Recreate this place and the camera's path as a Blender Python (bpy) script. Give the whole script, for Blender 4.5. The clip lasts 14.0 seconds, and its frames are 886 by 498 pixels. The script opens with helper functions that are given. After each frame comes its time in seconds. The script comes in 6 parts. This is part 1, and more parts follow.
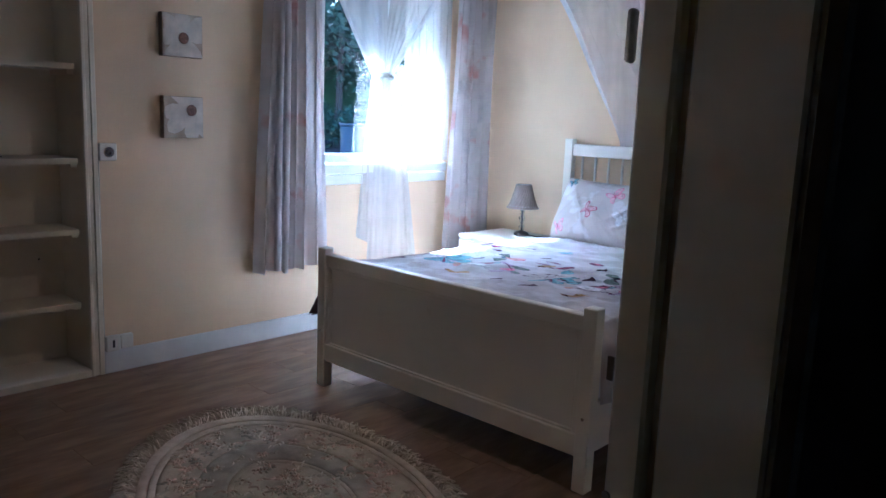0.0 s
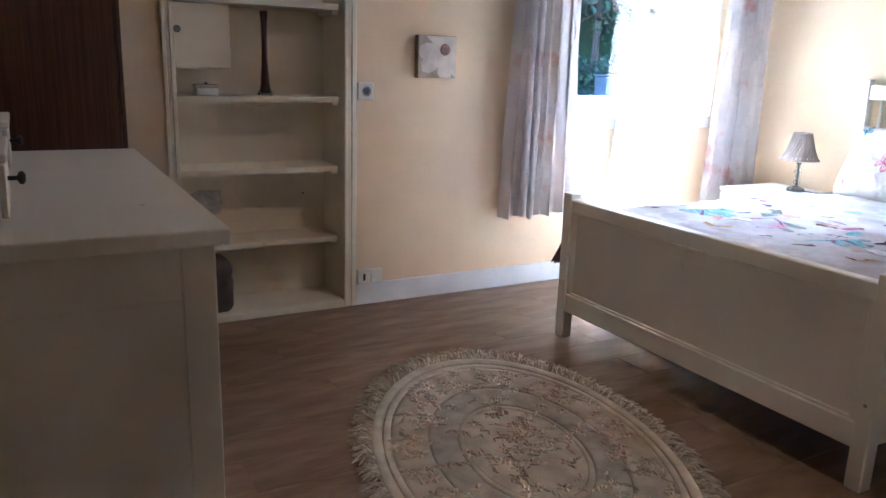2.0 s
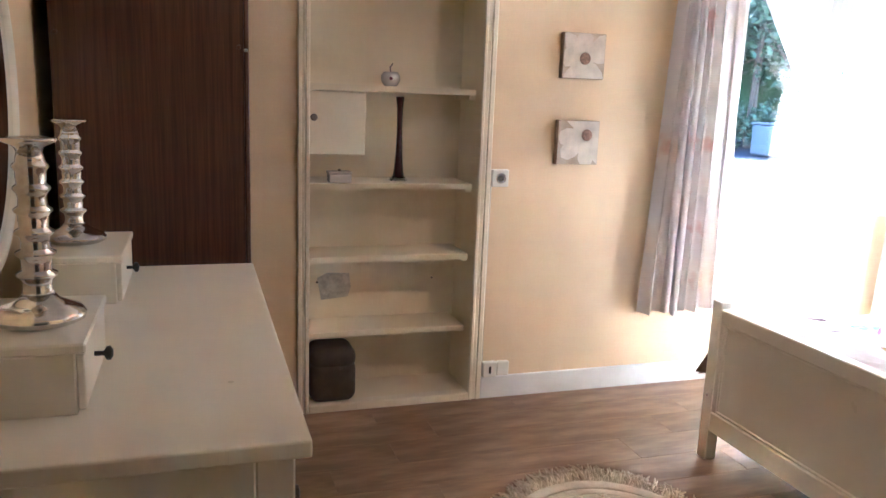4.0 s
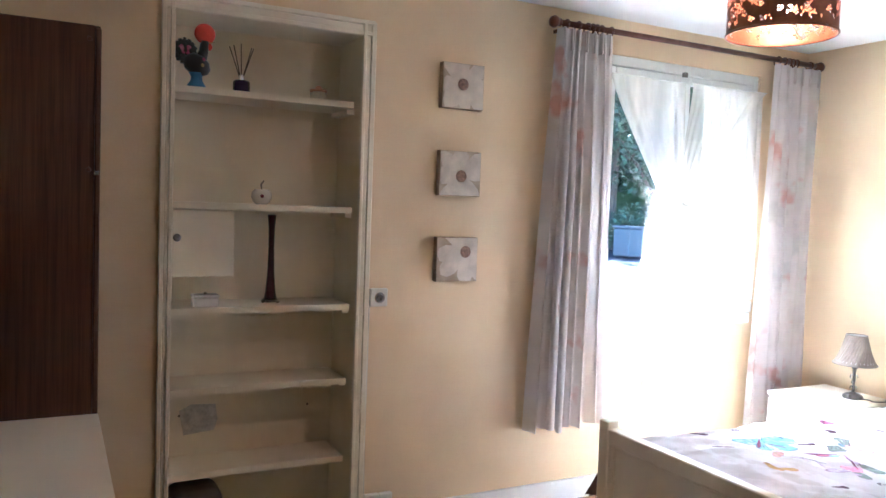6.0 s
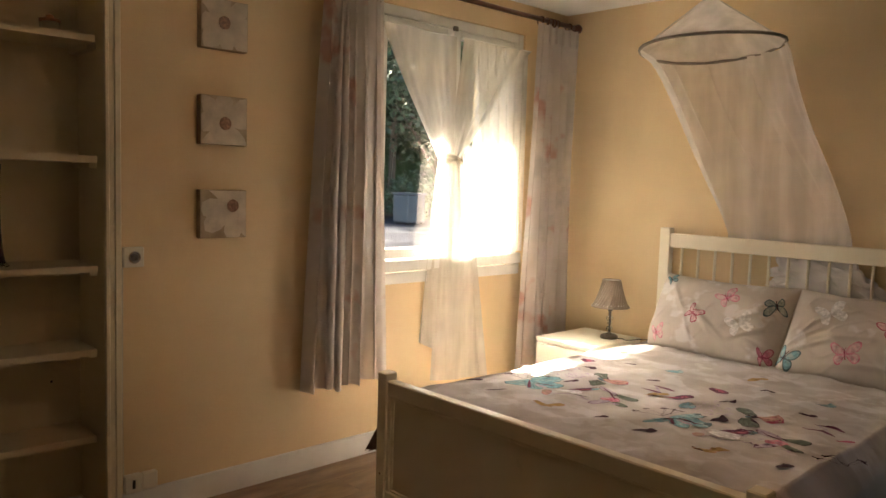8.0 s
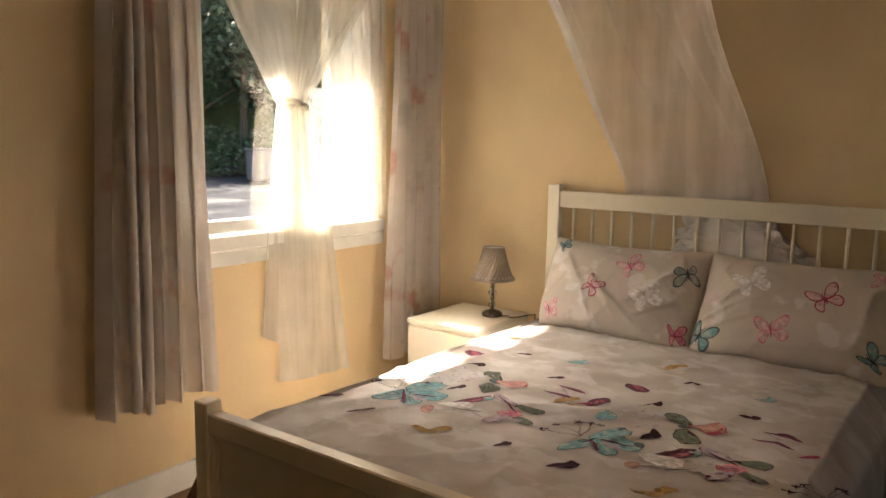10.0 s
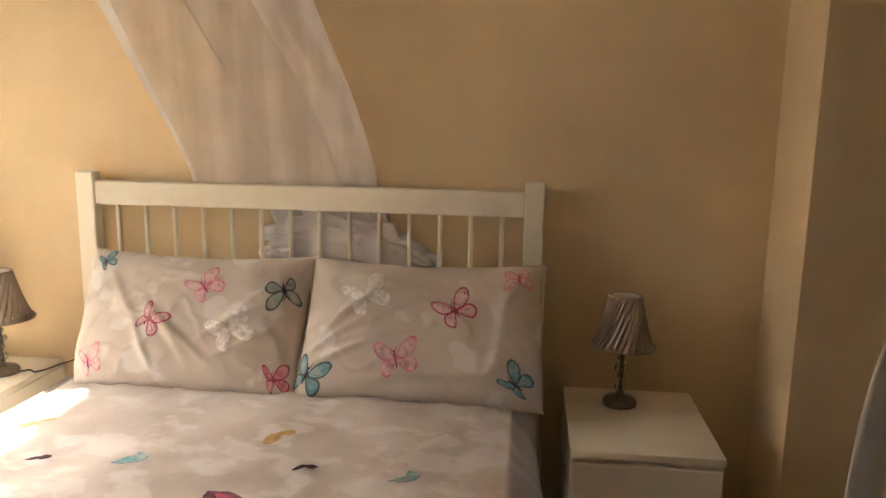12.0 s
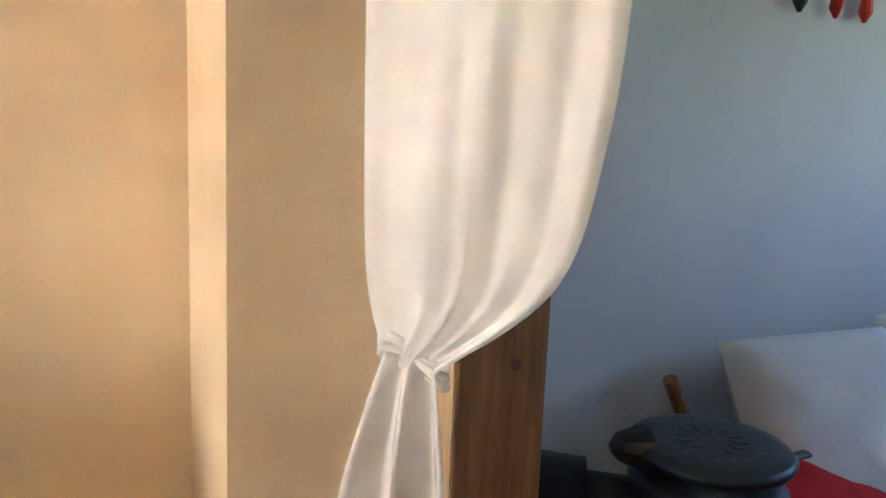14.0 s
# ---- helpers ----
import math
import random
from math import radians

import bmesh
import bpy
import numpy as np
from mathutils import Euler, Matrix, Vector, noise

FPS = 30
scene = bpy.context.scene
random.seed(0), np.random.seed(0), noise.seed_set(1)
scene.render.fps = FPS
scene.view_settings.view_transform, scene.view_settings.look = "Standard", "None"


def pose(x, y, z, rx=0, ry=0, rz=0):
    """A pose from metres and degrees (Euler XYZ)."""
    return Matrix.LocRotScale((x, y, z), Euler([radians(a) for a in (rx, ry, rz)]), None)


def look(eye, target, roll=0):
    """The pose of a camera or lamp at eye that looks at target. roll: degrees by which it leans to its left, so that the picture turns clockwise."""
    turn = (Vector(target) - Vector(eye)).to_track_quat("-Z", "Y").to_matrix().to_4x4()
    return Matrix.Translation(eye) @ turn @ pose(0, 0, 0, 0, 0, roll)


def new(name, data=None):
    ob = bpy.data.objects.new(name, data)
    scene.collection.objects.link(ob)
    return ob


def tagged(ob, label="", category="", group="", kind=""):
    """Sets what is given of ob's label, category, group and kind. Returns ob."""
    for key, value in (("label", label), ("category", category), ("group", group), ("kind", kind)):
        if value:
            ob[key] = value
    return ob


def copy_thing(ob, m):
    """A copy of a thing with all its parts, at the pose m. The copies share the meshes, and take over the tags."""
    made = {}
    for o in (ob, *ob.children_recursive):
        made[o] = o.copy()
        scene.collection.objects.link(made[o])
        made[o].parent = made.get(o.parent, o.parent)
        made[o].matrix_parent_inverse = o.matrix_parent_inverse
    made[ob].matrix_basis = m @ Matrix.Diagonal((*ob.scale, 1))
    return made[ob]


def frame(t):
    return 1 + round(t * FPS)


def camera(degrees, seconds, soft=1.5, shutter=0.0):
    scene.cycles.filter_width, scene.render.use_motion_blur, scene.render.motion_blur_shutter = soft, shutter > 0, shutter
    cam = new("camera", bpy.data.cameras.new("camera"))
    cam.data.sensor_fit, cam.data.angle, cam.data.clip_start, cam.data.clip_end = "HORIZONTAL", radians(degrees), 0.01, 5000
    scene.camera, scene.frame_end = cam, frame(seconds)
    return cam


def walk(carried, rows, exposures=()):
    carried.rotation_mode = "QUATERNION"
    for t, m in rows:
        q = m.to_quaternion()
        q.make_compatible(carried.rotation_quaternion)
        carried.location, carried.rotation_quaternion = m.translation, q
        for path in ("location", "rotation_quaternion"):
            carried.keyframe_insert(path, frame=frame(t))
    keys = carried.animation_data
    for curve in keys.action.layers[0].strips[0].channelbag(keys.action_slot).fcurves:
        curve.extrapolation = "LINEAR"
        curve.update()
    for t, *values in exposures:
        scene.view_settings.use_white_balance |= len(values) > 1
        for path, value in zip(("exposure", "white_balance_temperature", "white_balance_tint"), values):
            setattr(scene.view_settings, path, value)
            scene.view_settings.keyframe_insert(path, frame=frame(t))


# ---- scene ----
cam = camera(60.3, 14.0)
PATH = [
    (0, (2.864, -4.357, 1.309), (1.533, -2.903, 0.974), 2.4),
    (0.5, (2.87, -4.376, 1.287), (1.399, -3.074, 0.909), 2.2),
    (1, (2.864, -4.377, 1.287), (1.299, -3.204, 0.87), 2.1),
    (1.5, (2.812, -4.33, 1.265), (1.184, -3.258, 0.817), 2.0),
    (2, (2.741, -4.25, 1.238), (1.041, -3.309, 0.763), 1.8),
    (2.2, (2.741, -4.214, 1.235), (1.007, -3.346, 0.746), 1.8),
    (4.3, (2.49, -4.115, 1.489), (0.612, -3.531, 1.126), 2.1),
    (4.5, (2.467, -4.121, 1.507), (0.582, -3.531, 1.192), 2.1),
    (5, (2.429, -4.115, 1.534), (0.547, -3.469, 1.329), 2.2),
    (5.5, (2.397, -4.086, 1.528), (0.558, -3.312, 1.386), 2.2),
    (6, (2.386, -4.071, 1.512), (0.61, -3.159, 1.399), 2.1),
    (6.5, (2.367, -4.054, 1.486), (0.67, -3.0, 1.382), 2.1),
    (7, (2.363, -4.036, 1.473), (0.758, -2.848, 1.36), 2.0),
    (7.5, (2.362, -4.011, 1.456), (0.841, -2.721, 1.319), 1.9),
    (7.7, (2.347, -4.004, 1.441), (0.858, -2.678, 1.291), 1.9),
    (9.8, (1.814, -3.412, 1.411), (0.611, -1.839, 1.133), 1.1),
    (10, (1.769, -3.367, 1.418), (0.604, -1.766, 1.135), 1.0),
    (10.5, (1.635, -3.151, 1.399), (0.685, -1.416, 1.1), 1.1),
    (11, (1.574, -2.909, 1.415), (0.84, -1.076, 1.098), 1.1),
    (11.5, (1.517, -2.689, 1.424), (1.022, -0.78, 1.089), 1.1),
    (12, (1.472, -2.446, 1.438), (1.266, -0.49, 1.077), 1.0),
    (12.5, (1.582, -2.241, 1.436), (1.723, -0.278, 1.078), 1.9),
    (13, (1.741, -1.938, 1.434), (2.162, -0.02, 1.058), 1.9),
    (13.5, (1.854, -1.736, 1.413), (2.446, 0.134, 1.022), 2.1),
    (14, (1.954, -1.539, 1.367), (2.911, 0.188, 1.052), 2.4),
]
EXPOSURES = [(0, 3.8, 3850, 10), (0.5, 3.9, 3900, 10), (2.0, 4.75, 4200, 10), (4.5, 5.75, 4650, 10), (5.0, 5.6, 4650, 10), (6.0, 4.95, 4550, 10), (7.5, 3.5, 7000, 12), (10.0, 3.1, 7100, 12), (10.5, 2.7, 6950, 12), (11.5, 3.1, 7000, 12), (12.0, 3.8, 6900, 13), (12.5, 4.5, 5600, 12), (13.0, 5.68, 5500, 12), (13.5, 5.75, 5600, 12), (14, 5.75, 5700, 12)]
walk(cam, [(t, look(eye, target, roll)) for t, eye, target, roll in PATH], EXPOSURES)

# ---- world, sun and lamps ----
world = bpy.data.worlds.new("sky")
scene.world = world
world.use_nodes = True
wn = world.node_tree.nodes
sky = wn.new("ShaderNodeTexSky")
sky.sky_type, sky.sun_disc = "NISHITA", False
sky.sun_elevation, sky.sun_rotation = radians(46), radians(267)
sky.dust_density = 0.1
wn["Background"].inputs["Strength"].default_value = 0.05
world.node_tree.links.new(sky.outputs[0], wn["Background"].inputs["Color"])

sun_data = bpy.data.lights.new("sun", "SUN")
sun_data.energy, sun_data.angle, sun_data.color = 5.0, radians(0.6), (1.0, 0.93, 0.82)
sun = new("sun", sun_data)
sun.matrix_world = look((-8, -0.95, 9), (-8 + 1.0, -0.95 + 0.05, 9 - 1.05))

bulb_data = bpy.data.lights.new("bulb_light", "POINT")
bulb_data.energy, bulb_data.color, bulb_data.shadow_soft_size = 0.35, (1.0, 0.58, 0.30), 0.03
bulb_light = new("bulb_light", bulb_data)
bulb_light.location = (0.83, -2.20, 2.13)

# daylight gathered in the right-hand casement, behind the sheer
day_data = bpy.data.lights.new("window_light", "AREA")
day_data.shape, day_data.size, day_data.size_y = "RECTANGLE", 0.44, 0.58
day_data.energy, day_data.color = 0.06, (1.0, 0.97, 0.92)
day = new("window_light", day_data)
day.matrix_world = look((-0.87, -0.69, 1.36), (0.13, -0.69, 1.36))

# daylight through the window of the next room
next_data = bpy.data.lights.new("next_room_window_light", "AREA")
next_data.shape, next_data.size, next_data.size_y = "RECTANGLE", 0.70, 0.75
next_data.energy, next_data.color = 0.035, (0.93, 0.97, 1.0)
next_day = new("next_room_window_light", next_data)
next_day.matrix_world = look((5.69, -1.2, 1.625), (4.69, -1.2, 1.625))


# ---- materials ----
def mat(name, base, rough=0.6, metal=0.0, var=0.12, scale=4.0, stretch=(1, 1, 1), bump=0.08, bscale=80.0, spec=0.5,
        second=None, rand=0.0, island=False, coat=0.0, sheen=0.0):
    """A surface with a broad and a fine variation of its colour, fine relief and uneven gloss."""
    m = bpy.data.materials.new(name)
    m.use_nodes = True
    nt = m.node_tree
    n, l = nt.nodes, nt.links
    p = n["Principled BSDF"]
    p.inputs["Metallic"].default_value = metal
    p.inputs["Specular IOR Level"].default_value = spec
    p.inputs["Coat Weight"].default_value = coat
    p.inputs["Sheen Weight"].default_value = sheen
    tc, mp = n.new("ShaderNodeTexCoord"), n.new("ShaderNodeMapping")
    mp.inputs["Scale"].default_value = stretch
    l.new(tc.outputs["Object"], mp.inputs["Vector"])
    big, fine = n.new("ShaderNodeTexNoise"), n.new("ShaderNodeTexNoise")
    big.inputs["Scale"].default_value, big.inputs["Detail"].default_value = scale, 4
    fine.inputs["Scale"].default_value, fine.inputs["Detail"].default_value = bscale, 3
    l.new(mp.outputs[0], big.inputs["Vector"]), l.new(mp.outputs[0], fine.inputs["Vector"])
    a = [max(0, c * (1 - var)) for c in base]
    b = [min(1, c * (1 + var)) for c in base] if second is None else second
    ramp = n.new("ShaderNodeValToRGB")
    ramp.color_ramp.elements[0].position, ramp.color_ramp.elements[1].position = 0.35, 0.65
    ramp.color_ramp.elements[0].color, ramp.color_ramp.elements[1].color = (*a, 1), (*b, 1)
    l.new(big.outputs["Fac"], ramp.inputs["Fac"])
    mix = n.new("ShaderNodeMix")
    mix.data_type, mix.blend_type = "RGBA", "OVERLAY"
    mix.inputs["Factor"].default_value = min(0.6, var * 1.5)
    l.new(ramp.outputs[0], mix.inputs["A"]), l.new(fine.outputs["Fac"], mix.inputs["B"])
    colour = mix.outputs["Result"]
    if rand:
        hsv = n.new("ShaderNodeHueSaturation")
        mr = n.new("ShaderNodeMapRange")
        mr.inputs["To Min"].default_value, mr.inputs["To Max"].default_value = 1 - rand, 1 + rand
        if island:
            l.new(n.new("ShaderNodeNewGeometry").outputs["Random Per Island"], mr.inputs["Value"])
        else:
            l.new(n.new("ShaderNodeObjectInfo").outputs["Random"], mr.inputs["Value"])
        l.new(mr.outputs[0], hsv.inputs["Value"]), l.new(colour, hsv.inputs["Color"])
        colour = hsv.outputs[0]
    l.new(colour, p.inputs["Base Color"])
    rr = n.new("ShaderNodeMapRange")
    rr.inputs["To Min"].default_value, rr.inputs["To Max"].default_value = max(0.03, rough - 0.1), min(1, rough + 0.1)
    l.new(fine.outputs["Fac"], rr.inputs["Value"]), l.new(rr.outputs[0], p.inputs["Roughness"])
    if bump:
        bn = n.new("ShaderNodeBump")
        bn.inputs["Strength"].default_value, bn.inputs["Distance"].default_value = bump, 0.004
        l.new(fine.outputs["Fac"], bn.inputs["Height"]), l.new(bn.outputs[0], p.inputs["Normal"])
    return m


def cloth(name, base, see=0.0, glow=0.3, var=0.06, second=None, scale=9.0):
    """Woven cloth; see: the share of light that goes straight through, glow: the share that it scatters through."""
    m = mat(name, base, 0.9, 0, var, scale, (1, 1, 1), 0.15, 500, 0.1, second)
    nt = m.node_tree
    n, l = nt.nodes, nt.links
    p, out = n["Principled BSDF"], n["Material Output"]
    src = p.inputs["Base Color"].links[0].from_socket
    tr = n.new("ShaderNodeBsdfTranslucent")
    l.new(src, tr.inputs["Color"])
    m1 = n.new("ShaderNodeMixShader")
    m1.inputs[0].default_value = glow
    l.new(p.outputs[0], m1.inputs[1]), l.new(tr.outputs[0], m1.inputs[2])
    last = m1
    if see:
        tp = n.new("ShaderNodeBsdfTransparent")
        m2 = n.new("ShaderNodeMixShader")
        m2.inputs[0].default_value = see
        l.new(m1.outputs[0], m2.inputs[1]), l.new(tp.outputs[0], m2.inputs[2])
        last = m2
    l.new(last.outputs[0], out.inputs["Surface"])
    return m


def glass(name, colour=(0.95, 0.98, 0.97), rough=0.02):
    m = bpy.data.materials.new(name)
    m.use_nodes = True
    p = m.node_tree.nodes["Principled BSDF"]
    p.inputs["Base Color"].default_value = (*colour, 1)
    p.inputs["Transmission Weight"].default_value = 1.0
    p.inputs["Roughness"].default_value, p.inputs["IOR"].default_value = rough, 1.45
    return m


def emitter(name, colour, strength):
    m = bpy.data.materials.new(name)
    m.use_nodes = True
    p = m.node_tree.nodes["Principled BSDF"]
    p.inputs["Emission Color"].default_value, p.inputs["Emission Strength"].default_value = (*colour, 1), strength
    return m


WALL = mat("yellow_wall_paint", (0.77, 0.605, 0.375), 0.75, 0, 0.05, 1.6, (1, 1, 1), 0.10, 130, 0.3)
CEIL = mat("white_ceiling_paint", (0.80, 0.79, 0.76), 0.85, 0, 0.04, 2, (1, 1, 1), 0.1, 110, 0.2)
# white walls of the next room, their shade put into a cool grey
GREYWALL = mat("white_wall_shade_grey", (0.62, 0.61, 0.63), 0.85, 0, 0.04, 2, (1, 1, 1), 0.1, 110, 0.2)
# hall walls: the gloom of the unlit hall is put into this dark colour
HALL = mat("hall_wall_unlit_tone", (0.30, 0.30, 0.27), 0.8, 0, 0.08, 2, (1, 1, 1), 0.1, 110, 0.2)
CREAM = mat("cream_gloss_paint", (0.84, 0.76, 0.57), 0.45, 0, 0.05, 3, (1, 1, 1), 0.1, 60, 0.4)
TRIM = mat("aged_white_gloss_paint", (0.86, 0.79, 0.63), 0.4, 0, 0.05, 6, (1, 1, 1), 0.08, 70, 0.5)
WHITE = mat("white_lacquer", (0.84, 0.79, 0.66), 0.32, 0, 0.03, 3, (1, 1, 1), 0.015, 9, 0.5)
PANE = mat("white_window_paint", (0.80, 0.80, 0.76), 0.4, 0, 0.05, 6, (1, 1, 1), 0.05, 70, 0.5)
SKIRT = mat("skirting_paint", (0.78, 0.78, 0.76), 0.45, 0, 0.06, 5, (1, 1, 1), 0.06, 70, 0.5)
PLANK = mat("oak_laminate", (0.21, 0.118, 0.058), 0.36, 0, 0.16, 3.5, (4.5, 1.1, 1), 0.03, 16, 0.5, second=(0.31, 0.20, 0.115), rand=0.16)
UNDER = mat("joint_dark", (0.10, 0.06, 0.035), 0.8)
BROWN = mat("dark_mahogany_veneer", (0.092, 0.034, 0.016), 0.42, 0, 0.30, 4, (22, 22, 0.7), 0.05, 14, 0.5, second=(0.125, 0.050, 0.025))
PINE = mat("varnished_pine", (0.22, 0.088, 0.026), 0.42, 0, 0.2, 2.5, (9, 9, 0.6), 0.04, 10, 0.5, second=(0.33, 0.145, 0.048))
PINEL = mat("pale_pine_edge", (0.66, 0.46, 0.25), 0.5, 0, 0.15, 3, (14, 14, 0.8), 0.06, 14, 0.4)
RODW = mat("mahogany_rod", (0.13, 0.048, 0.026), 0.35, 0, 0.2, 8, (1, 1, 1), 0.03, 60)
DRAPE = cloth("lined_curtain", (0.62, 0.56, 0.53), 0, 0.22, 0.07, (0.66, 0.60, 0.56), 7)
SHEER = cloth("cream_voile", (0.86, 0.82, 0.73), 0.30, 0.30, 0.04)
NET = cloth("white_netting", (0.90, 0.87, 0.86), 0.42, 0.35, 0.04)
VOILE = cloth("ivory_curtain_voile", (0.86, 0.85, 0.79), 0.0, 0.16, 0.03)
LINEN = mat("printed_cotton", (0.47, 0.42, 0.38), 0.9, 0, 0.07, 5, (1, 1, 1), 0.12, 420, 0.1, second=(0.57, 0.53, 0.51))
PILLOW = mat("pillow_cotton", (0.58, 0.52, 0.465), 0.9, 0, 0.06, 6, (1, 1, 1), 0.12, 420, 0.1)
RUGM = mat("wool_rug_ground", (0.50, 0.42, 0.30), 0.95, 0, 0.16, 11, (1, 1, 1), 0.5, 260, 0.05)
RUGB = mat("wool_rug_border", (0.58, 0.50, 0.37), 0.95, 0, 0.12, 14, (1, 1, 1), 0.5, 260, 0.05)
RUGG = mat("wool_rug_grey", (0.41, 0.36, 0.275), 0.95, 0, 0.18, 14, (1, 1, 1), 0.5, 260, 0.05)
RUGF = mat("wool_rug_flower", (0.56, 0.42, 0.31), 0.95, 0, 0.2, 18, (1, 1, 1), 0.5, 260, 0.05, rand=0.25, island=True)
FRINGE = mat("rug_fringe", (0.58, 0.50, 0.37), 0.95, 0, 0.15, 30, (1, 1, 1), 0.3, 200, 0.05, rand=0.2, island=True)
SILVER = mat("mercury_glass", (0.68, 0.655, 0.62), 0.13, 1.0, 0.18, 30, (1, 1, 1), 0.05, 90)
CHROME = mat("chrome", (0.62, 0.60, 0.57), 0.18, 1.0, 0.05, 10)
PEWTER = mat("dark_nickel", (0.20, 0.18, 0.16), 0.3, 1.0, 0.1, 12)
CRYSTAL = glass("clear_crystal")
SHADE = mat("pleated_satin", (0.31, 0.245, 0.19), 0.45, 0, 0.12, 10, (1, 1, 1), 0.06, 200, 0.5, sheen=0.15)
COPPER = mat("pierced_copper", (0.34, 0.145, 0.085), 0.35, 0.85, 0.15, 12)
BLACK = mat("black_plastic", (0.02, 0.018, 0.017), 0.4, 0, 0.1, 10)
IRON = mat("enamelled_cast_iron", (0.022, 0.027, 0.034), 0.45, 0.35, 0.2, 12, (1, 1, 1), 0.2, 60)
LEATHER = mat("brown_leatherette", (0.045, 0.028, 0.020), 0.5, 0, 0.2, 14, (1, 1, 1), 0.3, 160)
CHINA = mat("white_porcelain", (0.80, 0.78, 0.72), 0.2, 0, 0.03, 8, coat=0.3)
VASEM = mat("aubergine_glass", (0.050, 0.014, 0.016), 0.12, 0, 0.2, 6, coat=0.5)
RED = mat("red_lacquer", (0.62, 0.045, 0.025), 0.4, 0, 0.1, 14)
BLUE = mat("blue_lacquer", (0.03, 0.17, 0.36), 0.4, 0, 0.1, 14)
DARK = mat("black_lacquer", (0.02, 0.017, 0.016), 0.35, 0, 0.15, 25)
PLUM = mat("plum_glass", (0.035, 0.015, 0.05), 0.15, 0, 0.1, 8, coat=0.4)
AMBER = mat("amber_wax", (0.45, 0.21, 0.10), 0.5, 0, 0.15, 20)
SOCK = mat("ivory_plastic", (0.76, 0.73, 0.64), 0.4, 0, 0.04, 10)
GREYP = mat("grey_filler_patch", (0.56, 0.54, 0.47), 0.8, 0, 0.2, 22)
CANVAS = mat("painted_canvas", (0.40, 0.31, 0.20), 0.7, 0, 0.14, 9, (1, 1, 1), 0.2, 400, second=(0.54, 0.45, 0.33))
PETAL = mat("painted_petal", (0.62, 0.55, 0.45), 0.65, 0, 0.12, 16, (1, 1, 1), 0.2, 300)
HEART = mat("painted_flower_heart", (0.24, 0.14, 0.09), 0.7, 0, 0.35, 90)
CANVSIDE = mat("canvas_edge", (0.32, 0.22, 0.135), 0.75, 0, 0.2, 20)
THROW = mat("brown_lining_cloth", (0.13, 0.075, 0.055), 0.95, 0, 0.2, 20, (1, 1, 1), 0.4, 200)
FUTON = mat("white_cushion_cover", (0.72, 0.72, 0.74), 0.9, 0, 0.05, 6, (1, 1, 1), 0.15, 300, 0.1)
REDCL = mat("red_cushion_cloth", (0.50, 0.025, 0.030), 0.85, 0, 0.1, 12, (1, 1, 1), 0.2, 300, 0.1)
ASPH = mat("asphalt", (0.055, 0.055, 0.06), 0.95, 0, 0.25, 1.2, (1, 1, 1), 0.4, 70, 0.0)
GRASS = mat("grass_ground", (0.06, 0.09, 0.03), 0.95, 0, 0.4, 1.5, (1, 1, 1), 0.5, 40)
LEAF = mat("leaves", (0.048, 0.085, 0.045), 0.6, 0, 0.25, 3, rand=0.5, island=True)
BARK = mat("bark", (0.10, 0.075, 0.055), 0.9, 0, 0.3, 8, (1, 1, 0.3), 0.6, 30)
BINP = mat("blue_bin_plastic", (0.07, 0.085, 0.10), 0.45, 0, 0.08, 5)
RENDERW = mat("outer_render", (0.62, 0.58, 0.50), 0.9, 0, 0.08, 3, (1, 1, 1), 0.4, 60)
ROOFT = mat("eave_boards", (0.30, 0.24, 0.18), 0.8, 0, 0.15, 5, (1, 6, 1), 0.2, 30)
GLASS = glass("window_glass", (1, 1, 1), 0.0)
MIRROR = mat("mirror_silver", (0.85, 0.86, 0.86), 0.03, 1.0, 0.0, 4, bump=0)
MIRROR.node_tree.nodes["Map Range"].inputs["To Min"].default_value = 0.01
MIRROR.node_tree.nodes["Map Range"].inputs["To Max"].default_value = 0.02
BULB = emitter("lit_bulb", (1.0, 0.58, 0.28), 2.0)
INK = {k: mat("print_" + k, c, 0.9, 0, 0.22, 60, (1, 1, 1), 0.1, 300, 0.1) for k, c in dict(
    plum=(0.17, 0.06, 0.10), pink=(0.64, 0.24, 0.32), crimson=(0.38, 0.075, 0.13), teal=(0.20, 0.38, 0.44), slate=(0.12, 0.17, 0.19),
    green=(0.17, 0.20, 0.16), gold=(0.44, 0.29, 0.12), ink=(0.07, 0.035, 0.045), lilac=(0.42, 0.34, 0.42), rose=(0.65, 0.42, 0.44),
    cloud=(0.76, 0.74, 0.73), peach=(0.58, 0.33, 0.28), sage=(0.42, 0.44, 0.40)).items()}



